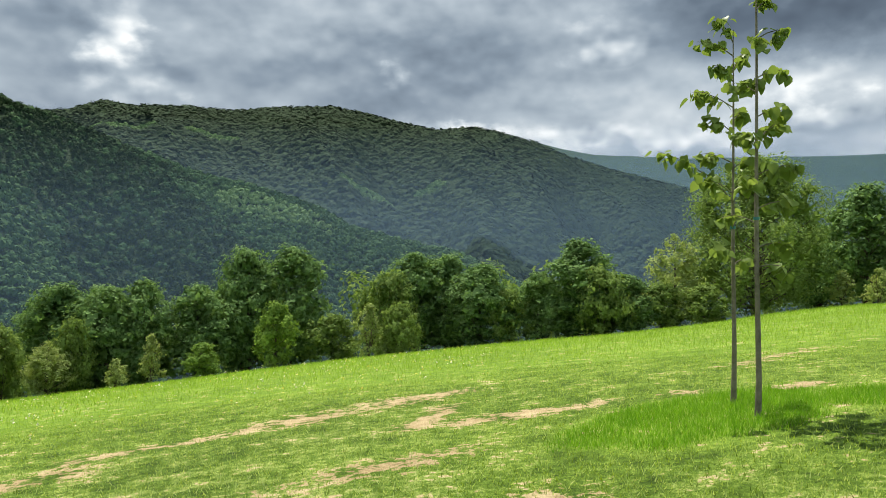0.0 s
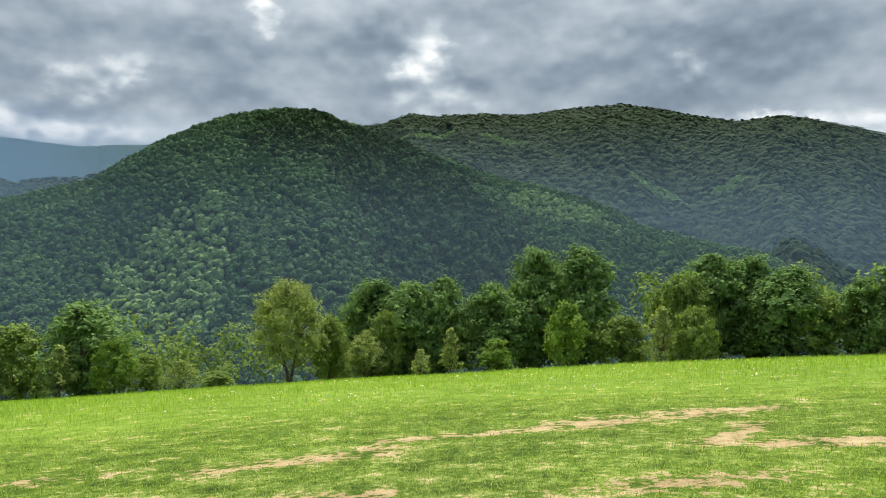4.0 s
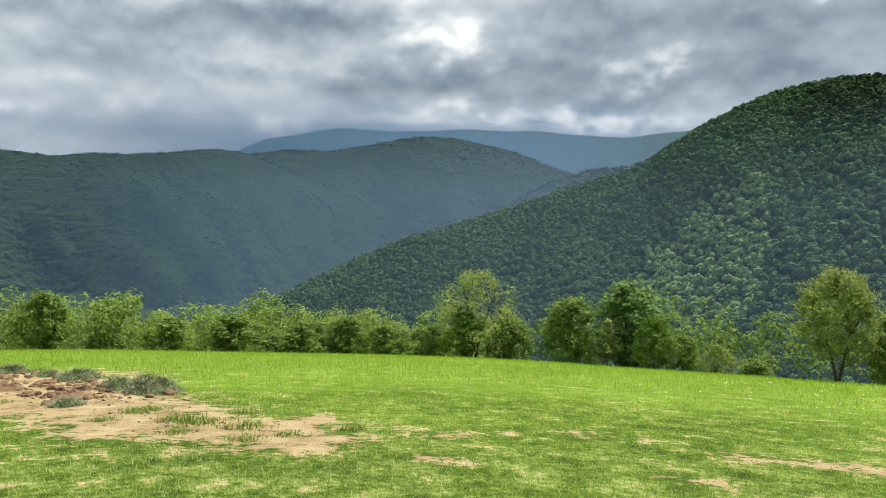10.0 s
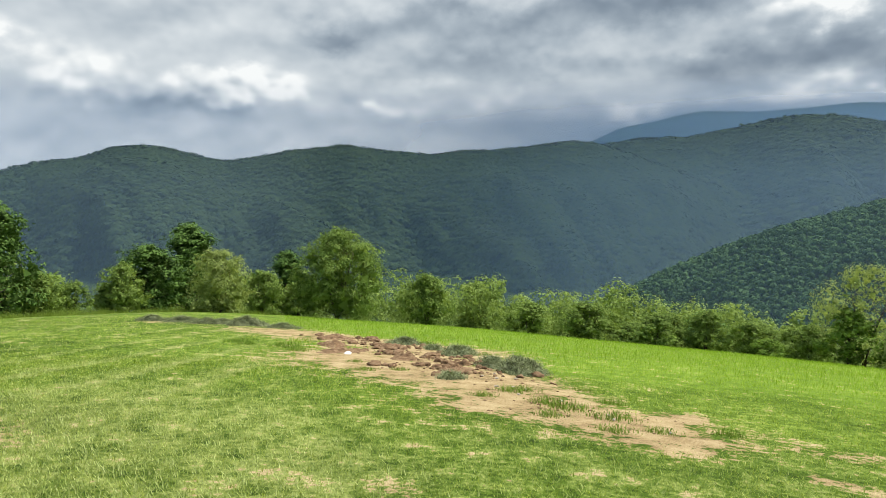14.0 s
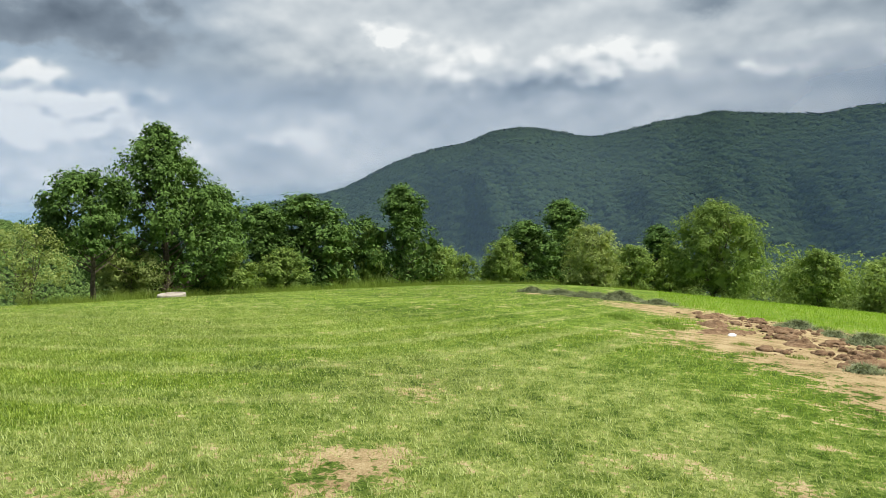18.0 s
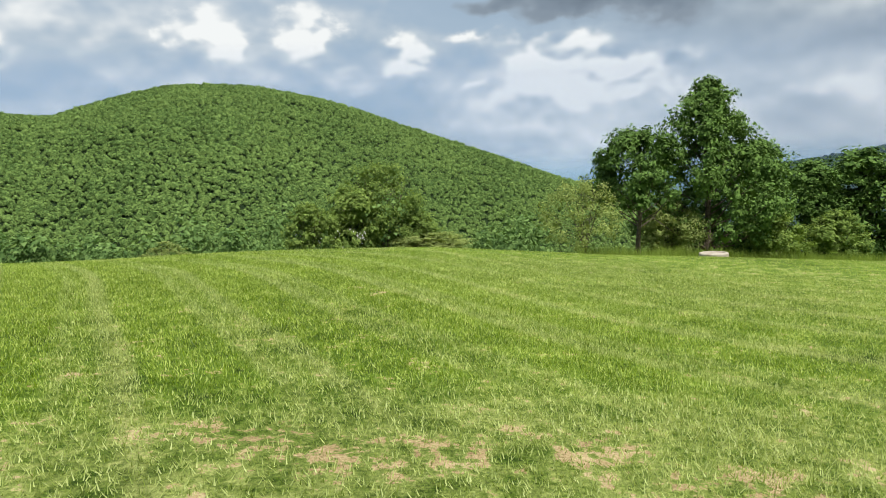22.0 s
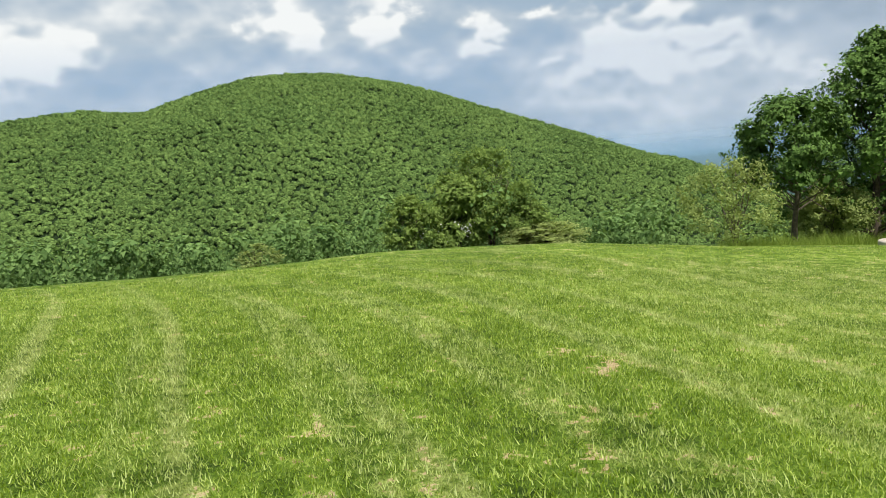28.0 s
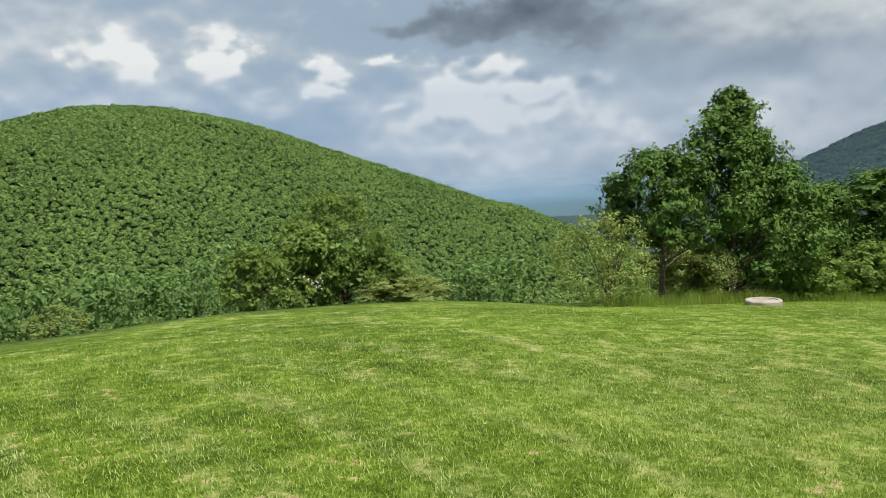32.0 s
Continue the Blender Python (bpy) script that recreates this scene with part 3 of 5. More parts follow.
def sprays(blades_, count, tall=1.0):
    """Where the leafy sprays of a crown of unit radius sit, and which way they face."""
    i = np.arange(blades_)
    zz = 1 - 1.2 * (i + 0.5) / blades_
    a = i * 2.39996 + rng.uniform(0, 6, (count, 1))
    q = np.sqrt(1 - np.clip(zz, -1, 1) ** 2) * (1.0 if tall < 1.5 else 0.75)
    d = np.stack([q * np.cos(a), q * np.sin(a), zz + 0 * a], -1)
    return d * rng.uniform(0.7, 1.0, (count, blades_, 1)) * np.array([1, 1, tall]) * rng.uniform(0.85, 1.15, (count, 1, 1)), d


SIGHT_R = np.geomspace(110, 2900, 64)
SIGHT_AZ = np.arange(-40.0, 212.0, 1.0)
sight_a, sight_r = np.meshgrid(SIGHT_AZ, SIGHT_R, indexing="ij")
SIGHT = np.maximum.accumulate(land(sight_a, sight_r)[0] / sight_r, axis=1)


def hidden_below(az, r):
    """The slope under which the land nearer to the meadow hides the ground at azimuth az and distance r."""
    i = np.clip(np.round(az - SIGHT_AZ[0]).astype(int), 0, len(SIGHT_AZ) - 1)
    j = np.clip(np.searchsorted(SIGHT_R, r * 0.985) - 1, 0, len(SIGHT_R) - 1)
    return SIGHT[i, j]


# stands on the near hill: lighter crowns standing in for sunlit patches and pale clearings, and dark pines; azimuth,
# distance, half-widths, turn
LIGHT_PATCHES = ((44.4, 575, 4.8, 95), (13.8, 790, 4.2, 30), (6.6, 1320, 2.6, 26), (0.7, 1335, 2.0, 22), (18.3, 1530, 2.2, 18), (24.0, 1480, 3.0, 20))
# pines placed where the flank lies under cloud; their dark colour is that shade
SHADED_PINES = ((29.0, 760, 9.0, 110), (20.0, 620, 9.0, 120))


def stand(az, r, stands, seed):
    inside = np.full(az.shape, -9.0)
    edge = 0.35 * fbm(az / 1.5, r / 30.0, seed, 3)
    for a, d, da, dd in stands:
        inside = np.maximum(inside, 1.0 - np.hypot((az - a) / da, (r - d) / dd) + edge)
    return inside > 0.0


def wood(name, az0, az1, r0, r1, spacing, radius, blades_, mat, label, ranges, tall=1.0, grows="other", lay=0.06):
    """Crowns strewn over the slopes of the given ranges, where the meadow looks on to them."""
    rings = np.arange(r0, r1, spacing)
    count = (radians(az1 - az0) * rings / spacing).astype(int)
    n = int(count.sum())
    first_ = np.repeat(np.cumsum(count) - count, count)
    az = az0 + (az1 - az0) * (np.arange(n) - first_ + rng.uniform(0, 1, n)) / np.repeat(count, count)
    r = np.repeat(rings, count) + spacing * rng.uniform(-1.1, 1.1, n)
    light, pine = stand(az, r, LIGHT_PATCHES, 301), stand(az, r, SHADED_PINES, 302) & (rng.uniform(0, 1, n) < 0.75)
    ok = {"light": light, "pine": pine & ~light, "other": ~light & ~pine, "any": np.ones(n, bool)}[grows]
    az, r = az[ok], r[ok]
    z, which = land(az, r)
    ok = np.isin(which, ranges) & ((z + 2.2 * radius) / r > hidden_below(az, r))
    az, r, z = az[ok], r[ok], z[ok]
    n = len(az)
    # how the slope lies under each tree
    step = 0.012 * r
    ax, ay = -np.sin(np.radians(az)), np.cos(np.radians(az))
    up_r = (land(az, r + step)[0] - z) / step
    up_a = (land(az + np.degrees(step / r), r)[0] - z) / step
    slope = np.stack([-up_r * ax + up_a * ay, -up_r * ay - up_a * ax, np.ones(n)], -1)
    slope /= np.linalg.norm(slope, axis=1)[:, None]
    place, out = sprays(blades_, 24, tall)
    s = radius * rng.uniform(0.6, 1.4, n)
    kind = rng.integers(0, len(place), n)
    foot = np.stack([ax * r, ay * r, z + s * rng.uniform(0.3, 0.7, n)], -1)
    p = (place[kind] * s[:, None, None] + foot[:, None, :]).reshape(-1, 3)
    d = (out[kind] * (1 - lay) + slope[:, None, :] * 1.6 * lay).reshape(-1, 3)
    v, faces = leaf_blades(p, d, np.repeat(s, blades_) * rng.uniform(0.40, 0.66, n * blades_) * math.sqrt(22 / blades_), rng, 0.2, 0.0)
    ob = mesh_object(name, v, faces, mat)
    return tagged(ob, label, "forest", kind="stuff")


wood("hill_forest", -18, 88, 330, 880, 4.5, 2.9, 24, M_CANOPY_SHADED, "dense broadleaf forest covering the steep near hill", [1, 0], 1.15)
# crowns coloured lighter where sun patches fall on the hill
wood("light_stand", 0, 52, 480, 1800, 4.5, 3.0, 24, M_CANOPY_SUNLIT, "lighter tree crowns standing in for sunlit patches on the forested hill", [0, 1, 3], 1.1, "light")
wood("pine_stand", 8, 42, 420, 880, 4.4, 2.6, 20, M_CANOPY_SHADED_PINE, "pines darkened for cloud shade among the broadleaf trees of the near hill", [0, 1], 1.7, "pine")
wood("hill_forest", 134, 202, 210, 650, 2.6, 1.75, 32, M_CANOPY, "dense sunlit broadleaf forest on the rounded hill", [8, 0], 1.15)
wood("ridge_forest", -32, 60, 800, 1960, 8.4, 5.4, 11, M_CANOPY_FAR, "forest darkened for cloud shade on the long ridge across the valley", [3, 2], lay=0.6)
wood("ridge_forest", 58, 142, 900, 2150, 8.8, 5.6, 11, M_CANOPY_FAR, "forest darkened for cloud shade on the far range across the valley", [7], lay=0.65)
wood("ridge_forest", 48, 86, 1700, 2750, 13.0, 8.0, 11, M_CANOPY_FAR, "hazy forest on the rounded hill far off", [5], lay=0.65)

# upright see-through sheets between the ranges; their bluish colour stands in for haze
M_HAZE = []
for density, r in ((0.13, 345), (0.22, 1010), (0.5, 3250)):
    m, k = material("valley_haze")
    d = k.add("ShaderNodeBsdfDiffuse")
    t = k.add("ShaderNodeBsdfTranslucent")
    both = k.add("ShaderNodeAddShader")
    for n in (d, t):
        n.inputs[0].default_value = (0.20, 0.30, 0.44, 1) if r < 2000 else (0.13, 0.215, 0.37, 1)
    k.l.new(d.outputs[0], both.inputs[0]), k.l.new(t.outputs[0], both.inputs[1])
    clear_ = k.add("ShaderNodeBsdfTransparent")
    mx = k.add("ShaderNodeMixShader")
    # sheet made denser to the west, to pale the far hills there
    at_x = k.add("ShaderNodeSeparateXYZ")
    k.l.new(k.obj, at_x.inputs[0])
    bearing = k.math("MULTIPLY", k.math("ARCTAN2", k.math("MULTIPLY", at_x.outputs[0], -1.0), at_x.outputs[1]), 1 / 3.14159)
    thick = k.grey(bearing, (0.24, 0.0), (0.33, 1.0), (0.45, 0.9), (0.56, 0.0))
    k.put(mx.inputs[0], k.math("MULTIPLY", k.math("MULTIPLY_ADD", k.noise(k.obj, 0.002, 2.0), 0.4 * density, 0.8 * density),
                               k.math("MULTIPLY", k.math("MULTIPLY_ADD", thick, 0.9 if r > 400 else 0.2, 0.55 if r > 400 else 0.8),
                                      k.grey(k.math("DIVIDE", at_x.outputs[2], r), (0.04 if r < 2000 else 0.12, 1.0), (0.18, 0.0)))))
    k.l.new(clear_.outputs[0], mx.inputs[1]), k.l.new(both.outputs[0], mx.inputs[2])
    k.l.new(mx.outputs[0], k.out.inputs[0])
    M_HAZE.append(m)
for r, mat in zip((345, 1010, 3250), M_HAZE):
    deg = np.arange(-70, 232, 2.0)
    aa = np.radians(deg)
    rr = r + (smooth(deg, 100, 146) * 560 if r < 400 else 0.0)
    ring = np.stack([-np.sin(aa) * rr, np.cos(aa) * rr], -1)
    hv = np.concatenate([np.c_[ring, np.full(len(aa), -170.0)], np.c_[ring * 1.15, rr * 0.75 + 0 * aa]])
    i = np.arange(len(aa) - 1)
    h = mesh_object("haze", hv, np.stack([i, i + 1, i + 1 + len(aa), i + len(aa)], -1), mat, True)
    tagged(h, "bluish see-through sheet standing in for haze in the valley", "haze", kind="structure")
# low pale sheets added as haze over the plain at the valley's mouth
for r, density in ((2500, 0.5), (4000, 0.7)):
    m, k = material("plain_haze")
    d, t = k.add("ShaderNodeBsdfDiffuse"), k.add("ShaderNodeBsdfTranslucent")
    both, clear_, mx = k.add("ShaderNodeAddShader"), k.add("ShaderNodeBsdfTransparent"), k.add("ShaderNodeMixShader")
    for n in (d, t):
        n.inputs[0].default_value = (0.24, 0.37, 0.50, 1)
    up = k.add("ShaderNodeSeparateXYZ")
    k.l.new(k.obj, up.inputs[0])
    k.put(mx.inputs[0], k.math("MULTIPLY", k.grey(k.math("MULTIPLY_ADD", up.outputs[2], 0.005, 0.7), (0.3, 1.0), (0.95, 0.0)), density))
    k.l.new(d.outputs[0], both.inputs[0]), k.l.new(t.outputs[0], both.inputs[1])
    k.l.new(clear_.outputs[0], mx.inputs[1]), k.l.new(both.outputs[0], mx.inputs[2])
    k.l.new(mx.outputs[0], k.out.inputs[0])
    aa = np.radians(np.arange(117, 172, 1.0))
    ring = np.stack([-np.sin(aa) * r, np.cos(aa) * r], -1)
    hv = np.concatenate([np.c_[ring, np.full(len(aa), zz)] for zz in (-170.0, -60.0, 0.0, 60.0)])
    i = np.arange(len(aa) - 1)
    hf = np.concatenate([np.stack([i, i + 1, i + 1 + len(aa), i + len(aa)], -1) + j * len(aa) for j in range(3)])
    tagged(mesh_object("haze", hv, hf, m, True), "pale see-through sheet standing in for haze over the distant plain", "haze", kind="structure")

# ---- trees at the brow of the meadow ----


def part(name, bm, mat, parent, label=""):
    me = bpy.data.meshes.new(name)
    bm.to_mesh(me)
    bm.free()
    me.materials.append(mat)
    ob = new(name, me)
    ob.parent = parent
    return tagged(ob, label)


def tube(verts, faces, path, radii, sides=6):
    """Appends a tapered tube along a path of Vectors."""
    base = len(verts)
    for i, (p, r) in enumerate(zip(path, radii)):
        d = (path[min(i + 1, len(path) - 1)] - path[max(i - 1, 0)]).normalized()
        a = d.orthogonal().normalized()
        b = d.cross(a)
        for s in range(sides):
            t = 2 * math.pi * s / sides
            verts.append(p + (a * math.cos(t) + b * math.sin(t)) * r)
    for i in range(len(path) - 1):
        for s in range(sides):
            q, w = base + i * sides + s, base + i * sides + (s + 1) % sides
            faces.append((q, w, w + sides, q + sides))


def leaf_cloud(centres, radii, count, size, rnd, droop=0.2):
    """Leaf blades, one triangle each, strewn over clumps."""
    i = rnd.integers(0, len(centres), count)
    c, rad = centres[i], radii[i]
    d = rnd.normal(size=(count, 3)) + np.array([0, 0, 0.4])
    d /= np.linalg.norm(d, axis=1)[:, None]
    p = c + d * (rad * rnd.uniform(0.55, 1.05, count) ** 0.6)[:, None]
    return leaf_blades(p, d + np.array([0, 0, 0.35]), size * rnd.uniform(0.6, 1.4, count), rnd, 0.35, droop)


# how wide a crown is, from its foot (0) to its tip (1)
PROFILES = {
    "oval": ((0, 0.72), (0.2, 0.95), (0.42, 1.0), (0.62, 0.92), (0.8, 0.7), (0.92, 0.42), (1, 0.15)),
    "dome": ((0, 0.85), (0.3, 1.0), (0.55, 0.95), (0.75, 0.75), (0.9, 0.5), (1, 0.25)),
    "cone": ((0, 0.7), (0.2, 1.0), (0.45, 0.82), (0.7, 0.52), (0.88, 0.28), (1, 0.08)),
    "oak": ((0, 0.75), (0.18, 1.0), (0.42, 0.92), (0.55, 0.66), (0.72, 0.56), (0.88, 0.36), (1, 0.12)),
}


def make_tree(name, seed, height, width, leaves, leaf, bark=M_BARK, leafmat=M_LEAF_DARK, clear=0.18, shape="oval", clumps=46, stems=1,
              clump_r=0.16, loose=0.17, fill=500):
    """A tree with its foot at the origin: trunk, limbs and the leaves of its crown, which hang in sprays round the ends of the limbs."""
    rnd = np.random.default_rng(seed)
    root = new(name)
    verts, faces, bverts, bfaces = [], [], [], []
    H, R_ = height, width / 2
    cs, rad = [], []
    ragged_ = rnd.uniform(0.62, 1.15, 7)
    for i in range(clumps):
        g_ = ((i + rnd.uniform(0, 1)) / clumps) ** 0.9
        prof = float(spline(g_, PROFILES[shape]))
        a = i * 2.39996 + rnd.uniform(-0.5, 0.5)
        prof *= ragged_[int(a / 0.9) % 7]
        rc = width * clump_r * rnd.uniform(0.55, 1.45) * (0.55 + 0.5 * prof)
        q = max(0.0, R_ * prof - rc * 0.75) * (1.0 if i % 4 else 0.4) * rnd.uniform(0.85, 1.08)
        zc = H * (clear + (1 - clear) * g_)
        cs.append(Vector((q * math.cos(a), q * math.sin(a), min(max(zc, rc * 0.55), H - rc * 0.6))))
        rad.append(rc)
    crook = Vector((rnd.uniform(-1, 1), rnd.uniform(-1, 1), 0)) * 0.02 * H
    for s in range(stems):
        a = 2 * math.pi * s / max(stems, 1) + rnd.uniform(0, 1)
        lean = Vector((math.cos(a), math.sin(a), 0)) * (R_ * 0.55 if stems > 1 else 0.0)
        path = [Vector((0, 0, -0.3))]
        for j in range(1, 7):
            t = j / 6
            path.append(Vector((0, 0, H * 0.9 * t)) + lean * t ** 1.2 + crook * math.sin(3 * t + s) + Vector((rnd.uniform(-1, 1), rnd.uniform(-1, 1), 0)) * 0.01 * H)
        r0 = 0.02 * H / max(1, stems) ** 0.75 + 0.012
        tube(verts, faces, path, [r0 * (1.25 if j == 0 else 1 - 0.9 * j / 6) for j in range(7)], 7)
        mine = [c for j, c in enumerate(cs) if j % stems == s]
        for c in mine:
            t0 = max(0.08, min(0.9, c.z / H - 0.12 - 0.25 * Vector((c.x, c.y)).length / H))
            k_ = t0 * 6
            j = min(5, int(k_))
            st = path[j].lerp(path[j + 1], k_ - j)
            md = st.lerp(c, 0.55) + Vector((0, 0, -0.03 * H)) + Vector((rnd.uniform(-1, 1), rnd.uniform(-1, 1), rnd.uniform(-1, 1))) * 0.02 * H
            rb = max(0.012, r0 * (1 - t0) * 0.4)
            tube(bverts, bfaces, [st, md, c], [rb, rb * 0.6, rb * 0.22], 4)
    me = bpy.data.meshes.new("trunk")
    me.from_pydata([tuple(v) for v in verts], [], faces)
    me.polygons.foreach_set("use_smooth", np.ones(len(me.polygons), bool))
    me.materials.append(bark)
    tr = new("trunk", me)
    tr.parent = root
    me = bpy.data.meshes.new("branching")
    me.from_pydata([tuple(v) for v in bverts], [], bfaces)
    me.materials.append(bark)
    tagged(new("branching", me), kind="stuff").parent = root
    c, rad = np.array([tuple(v) for v in cs]), np.array(rad)
    axis = c * np.array([1, 1, 0]) / R_ + np.array([0, 0, 1]) * ((c[:, 2:3] / H) - 0.45)
    # each limb carries sprays on the outer side of its clump
    per = 16
    d = rnd.normal(size=(len(c) * per, 3)) + 0.9 * np.repeat(axis, per, axis=0) + np.array([0, 0, 0.3])
    d /= np.linalg.norm(d, axis=1)[:, None]
    rs = np.repeat(rad, per)
    tips = np.repeat(c, per, axis=0) + d * (rs * rnd.uniform(0.5, 1.2, len(d)))[:, None] * np.array([1, 1, 0.85])
    pick = rnd.choice(len(tips), leaves, p=rs ** 2 / (rs ** 2).sum())
    p = tips[pick] + rnd.normal(size=(leaves, 3)) * (rs[pick] * loose)[:, None] * np.array([1, 1, 0.7])
    lv, lf = leaf_blades(p, d[pick] + 0.5 * (p - tips[pick]) / rs[pick][:, None] + np.array([0, 0, 0.4]), leaf * rnd.uniform(0.6, 1.4, leaves), rnd, 0.45)
    # larger blades fill the shaded inside of each clump
    j = rnd.integers(0, len(c), fill)
    e = rnd.normal(size=(fill, 3))
    e /= np.linalg.norm(e, axis=1)[:, None]
    iv, if_ = leaf_blades(c[j] + e * (rad[j] * rnd.uniform(0.1, 0.6, fill))[:, None], e, rad[j] * rnd.uniform(0.25, 0.5, fill), rnd)
    lv, lf = np.concatenate([lv, iv]), np.concatenate([lf, if_ + len(lv)])
    lv[:, 2] = np.maximum(lv[:, 2], 0.02 * H)
    cr = mesh_object("crown", lv, lf, leafmat)
    cr.parent = root
    root["tall"], root["wide"] = height, width
    return root


KINDS = {
    "oak": ([make_tree("oak_tree", 3 + i, 6.0, 4.8, 10500, 0.098, leafmat=M_LEAF_DARK, clear=0.07, clumps=56, clump_r=0.165) for i in range(4)],
            "dense dark green broadleaf tree at the meadow edge", "tree"),
    "deep": ([make_tree("oak_tree", 9 + i, 6.0, 4.8, 10500, 0.098, leafmat=M_LEAF_DEEP, clear=0.05, clumps=56, clump_r=0.165) for i in range(3)],
             "deep green oak tree beside the lawn", "tree"),
    "bushy": ([make_tree("hazel_bush", 21 + i, 3.2, 3.4, 5200, 0.08, leafmat=M_LEAF_MID, clear=0.06, clumps=30, stems=4, shape="dome", clump_r=0.19, fill=250) for i in range(4)],
              "green bushy thicket at the meadow edge", "bush"),
    "shrub": ([make_tree("shrub", 31 + i, 2.2, 1.9, 1900, 0.055, leafmat=M_LEAF_YELLOW, clear=0.08, clumps=22, stems=5, shape="cone", clump_r=0.15, loose=0.24, fill=60) for i in range(2)],
              "small upright light green shrub in long grass", "shrub"),
    "fresh": ([make_tree("young_tree", 41 + i, 3.2, 2.4, 4600, 0.07, leafmat=M_LEAF_LIGHT, clear=0.06, clumps=30, clump_r=0.18, fill=200) for i in range(2)],
              "young tree with bright fresh green leaves", "tree"),
    "olive": ([make_tree("field_tree", 51, 4.0, 3.2, 3600, 0.062, leafmat=M_LEAF_YELLOW, clear=0.08, clumps=30, clump_r=0.15, loose=0.24, fill=150)],
              "small tree with sparse yellowish green leaves", "tree"),
    "yellow": ([make_tree("golden_shrub", 61, 3.6, 4.0, 9000, 0.062, leafmat=M_LEAF_YELLOW, clear=0.06, clumps=40, stems=4, shape="dome", clump_r=0.17, fill=350)],
               "rounded shrub with yellow-green foliage", "shrub"),
    "airy": ([make_tree("walnut_tree", 71, 9.4, 9.6, 30000, 0.075, leafmat=M_LEAF_MID, clear=0.1, clumps=90, clump_r=0.12, loose=0.24, fill=800)],
             "large broad tree with airy olive-green crown and bare twigs", "tree"),
    "gnarl": ([make_tree("old_fruit_tree", 81, 5.4, 5.0, 11000, 0.065, leafmat=M_LEAF_YELLOW, clear=0.24, clumps=52, stems=2, shape="dome", clump_r=0.15, loose=0.2, fill=400)],
              "old gnarled fruit tree with forked leaning trunk", "tree"),
    "white": ([make_tree("straggly_tree", 91, 6.0, 6.4, 6500, 0.06, leafmat=M_LEAF_YELLOW, clear=0.1, clumps=60, stems=4, clump_r=0.11, loose=0.26, shape="dome", fill=250)],
              "straggly tree with half-bare pale branches", "tree"),
    "round": ([make_tree("cherry_tree", 101, 6.9, 6.4, 19000, 0.086, leafmat=M_LEAF_MID, clear=0.08, clumps=70, stems=3, clump_r=0.15, fill=700)],
              "rounded fresh green tree with upright branches", "tree"),
    "bigoak": ([make_tree("tall_oak", 111, 8.2, 7.6, 27000, 0.08, leafmat=M_LEAF_DEEP, clear=0.12, clumps=80, shape="oak", clump_r=0.11, loose=0.17, fill=400)],
               "tall dark green oak with pointed open crown", "tree"),
    "tall": ([make_tree("slender_oak", 121, 5.4, 4.4, 11000, 0.074, leafmat=M_LEAF_DEEP, clear=0.4, clumps=40, clump_r=0.15, fill=350)],
             "slender dark oak with bare lower trunk", "tree"),
    "bare": ([make_tree("sparse_shrub", 131, 3.4, 3.4, 5000, 0.052, leafmat=M_LEAF_YELLOW, clear=0.15, clumps=44, stems=8, clump_r=0.10, loose=0.28, shape="dome", fill=80)],
             "sparse shrub with many bare upright stems", "shrub"),
    "multi": ([make_tree("plum_bush", 141, 4.5, 4.7, 11000, 0.062, leafmat=M_LEAF_MID, clear=0.08, clumps=60, stems=9, clump_r=0.11, loose=0.24, shape="dome", fill=160)],
              "large many-stemmed bush with fine green leaves", "bush"),
}


def leafy_wood(name, az0, az1, r0, r1, spacing, leaves, label, size=0.2, tall0=4.0, tall1=7.5, mat=M_LEAF_MID):
    """The tops of the wood below the brow, each crown a cloud of leaf sprays."""
    n = int(radians(az1 - az0) * (r1 ** 2 - r0 ** 2) / 2 / spacing ** 2)
    az, r = rng.uniform(az0, az1, n), np.sqrt(rng.uniform(r0 ** 2, r1 ** 2, n))
    brow = lawn_shape(az)[2]
    ok = r > 1.3 * brow
    az, r = az[ok], r[ok]
    z, which = land(az, r)
    tall = rng.uniform(tall0, tall1, len(az))
    rad = np.minimum(rng.uniform(1.8, 2.9, len(az)), tall * 0.5)
    c = np.stack([-np.sin(np.radians(az)) * r, np.cos(np.radians(az)) * r, z + tall - rad], -1)
    sub = np.repeat(c, 5, axis=0) + np.clip(rng.normal(size=(len(c) * 5, 3)), -1.6, 1.2) * np.repeat(rad, 5)[:, None] * 0.36
    subr = np.repeat(rad, 5) * rng.uniform(0.45, 0.7, len(c) * 5)
    v, f = leaf_cloud(sub, subr, len(c) * int(2.2 * leaves), size, rng)
    return tagged(mesh_object(name, v, f, mat), label, "woodland", kind="stuff")


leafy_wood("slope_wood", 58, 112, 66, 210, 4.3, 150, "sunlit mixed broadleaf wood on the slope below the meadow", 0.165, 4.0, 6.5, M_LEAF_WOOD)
leafy_wood("slope_wood", -36, 56, 52, 85, 5.5, 90, "shaded wood behind the trees of the meadow edge")
leafy_wood("slope_wood", 112, 146, 58, 110, 5.5, 90, "wood behind the trees at the lawn edge", 0.2, 3.0, 5.0)
leafy_wood("slope_scrub", 153, 206, 36, 75, 3.6, 130, "low broadleaf scrub below the brow of the lawn", 0.13, 2.2, 3.2, M_LEAF_DARK)
USED = set()
WIDER = {"oak": 1.2, "bushy": 1.12, "deep": 1.3}
PLANTED = [0]


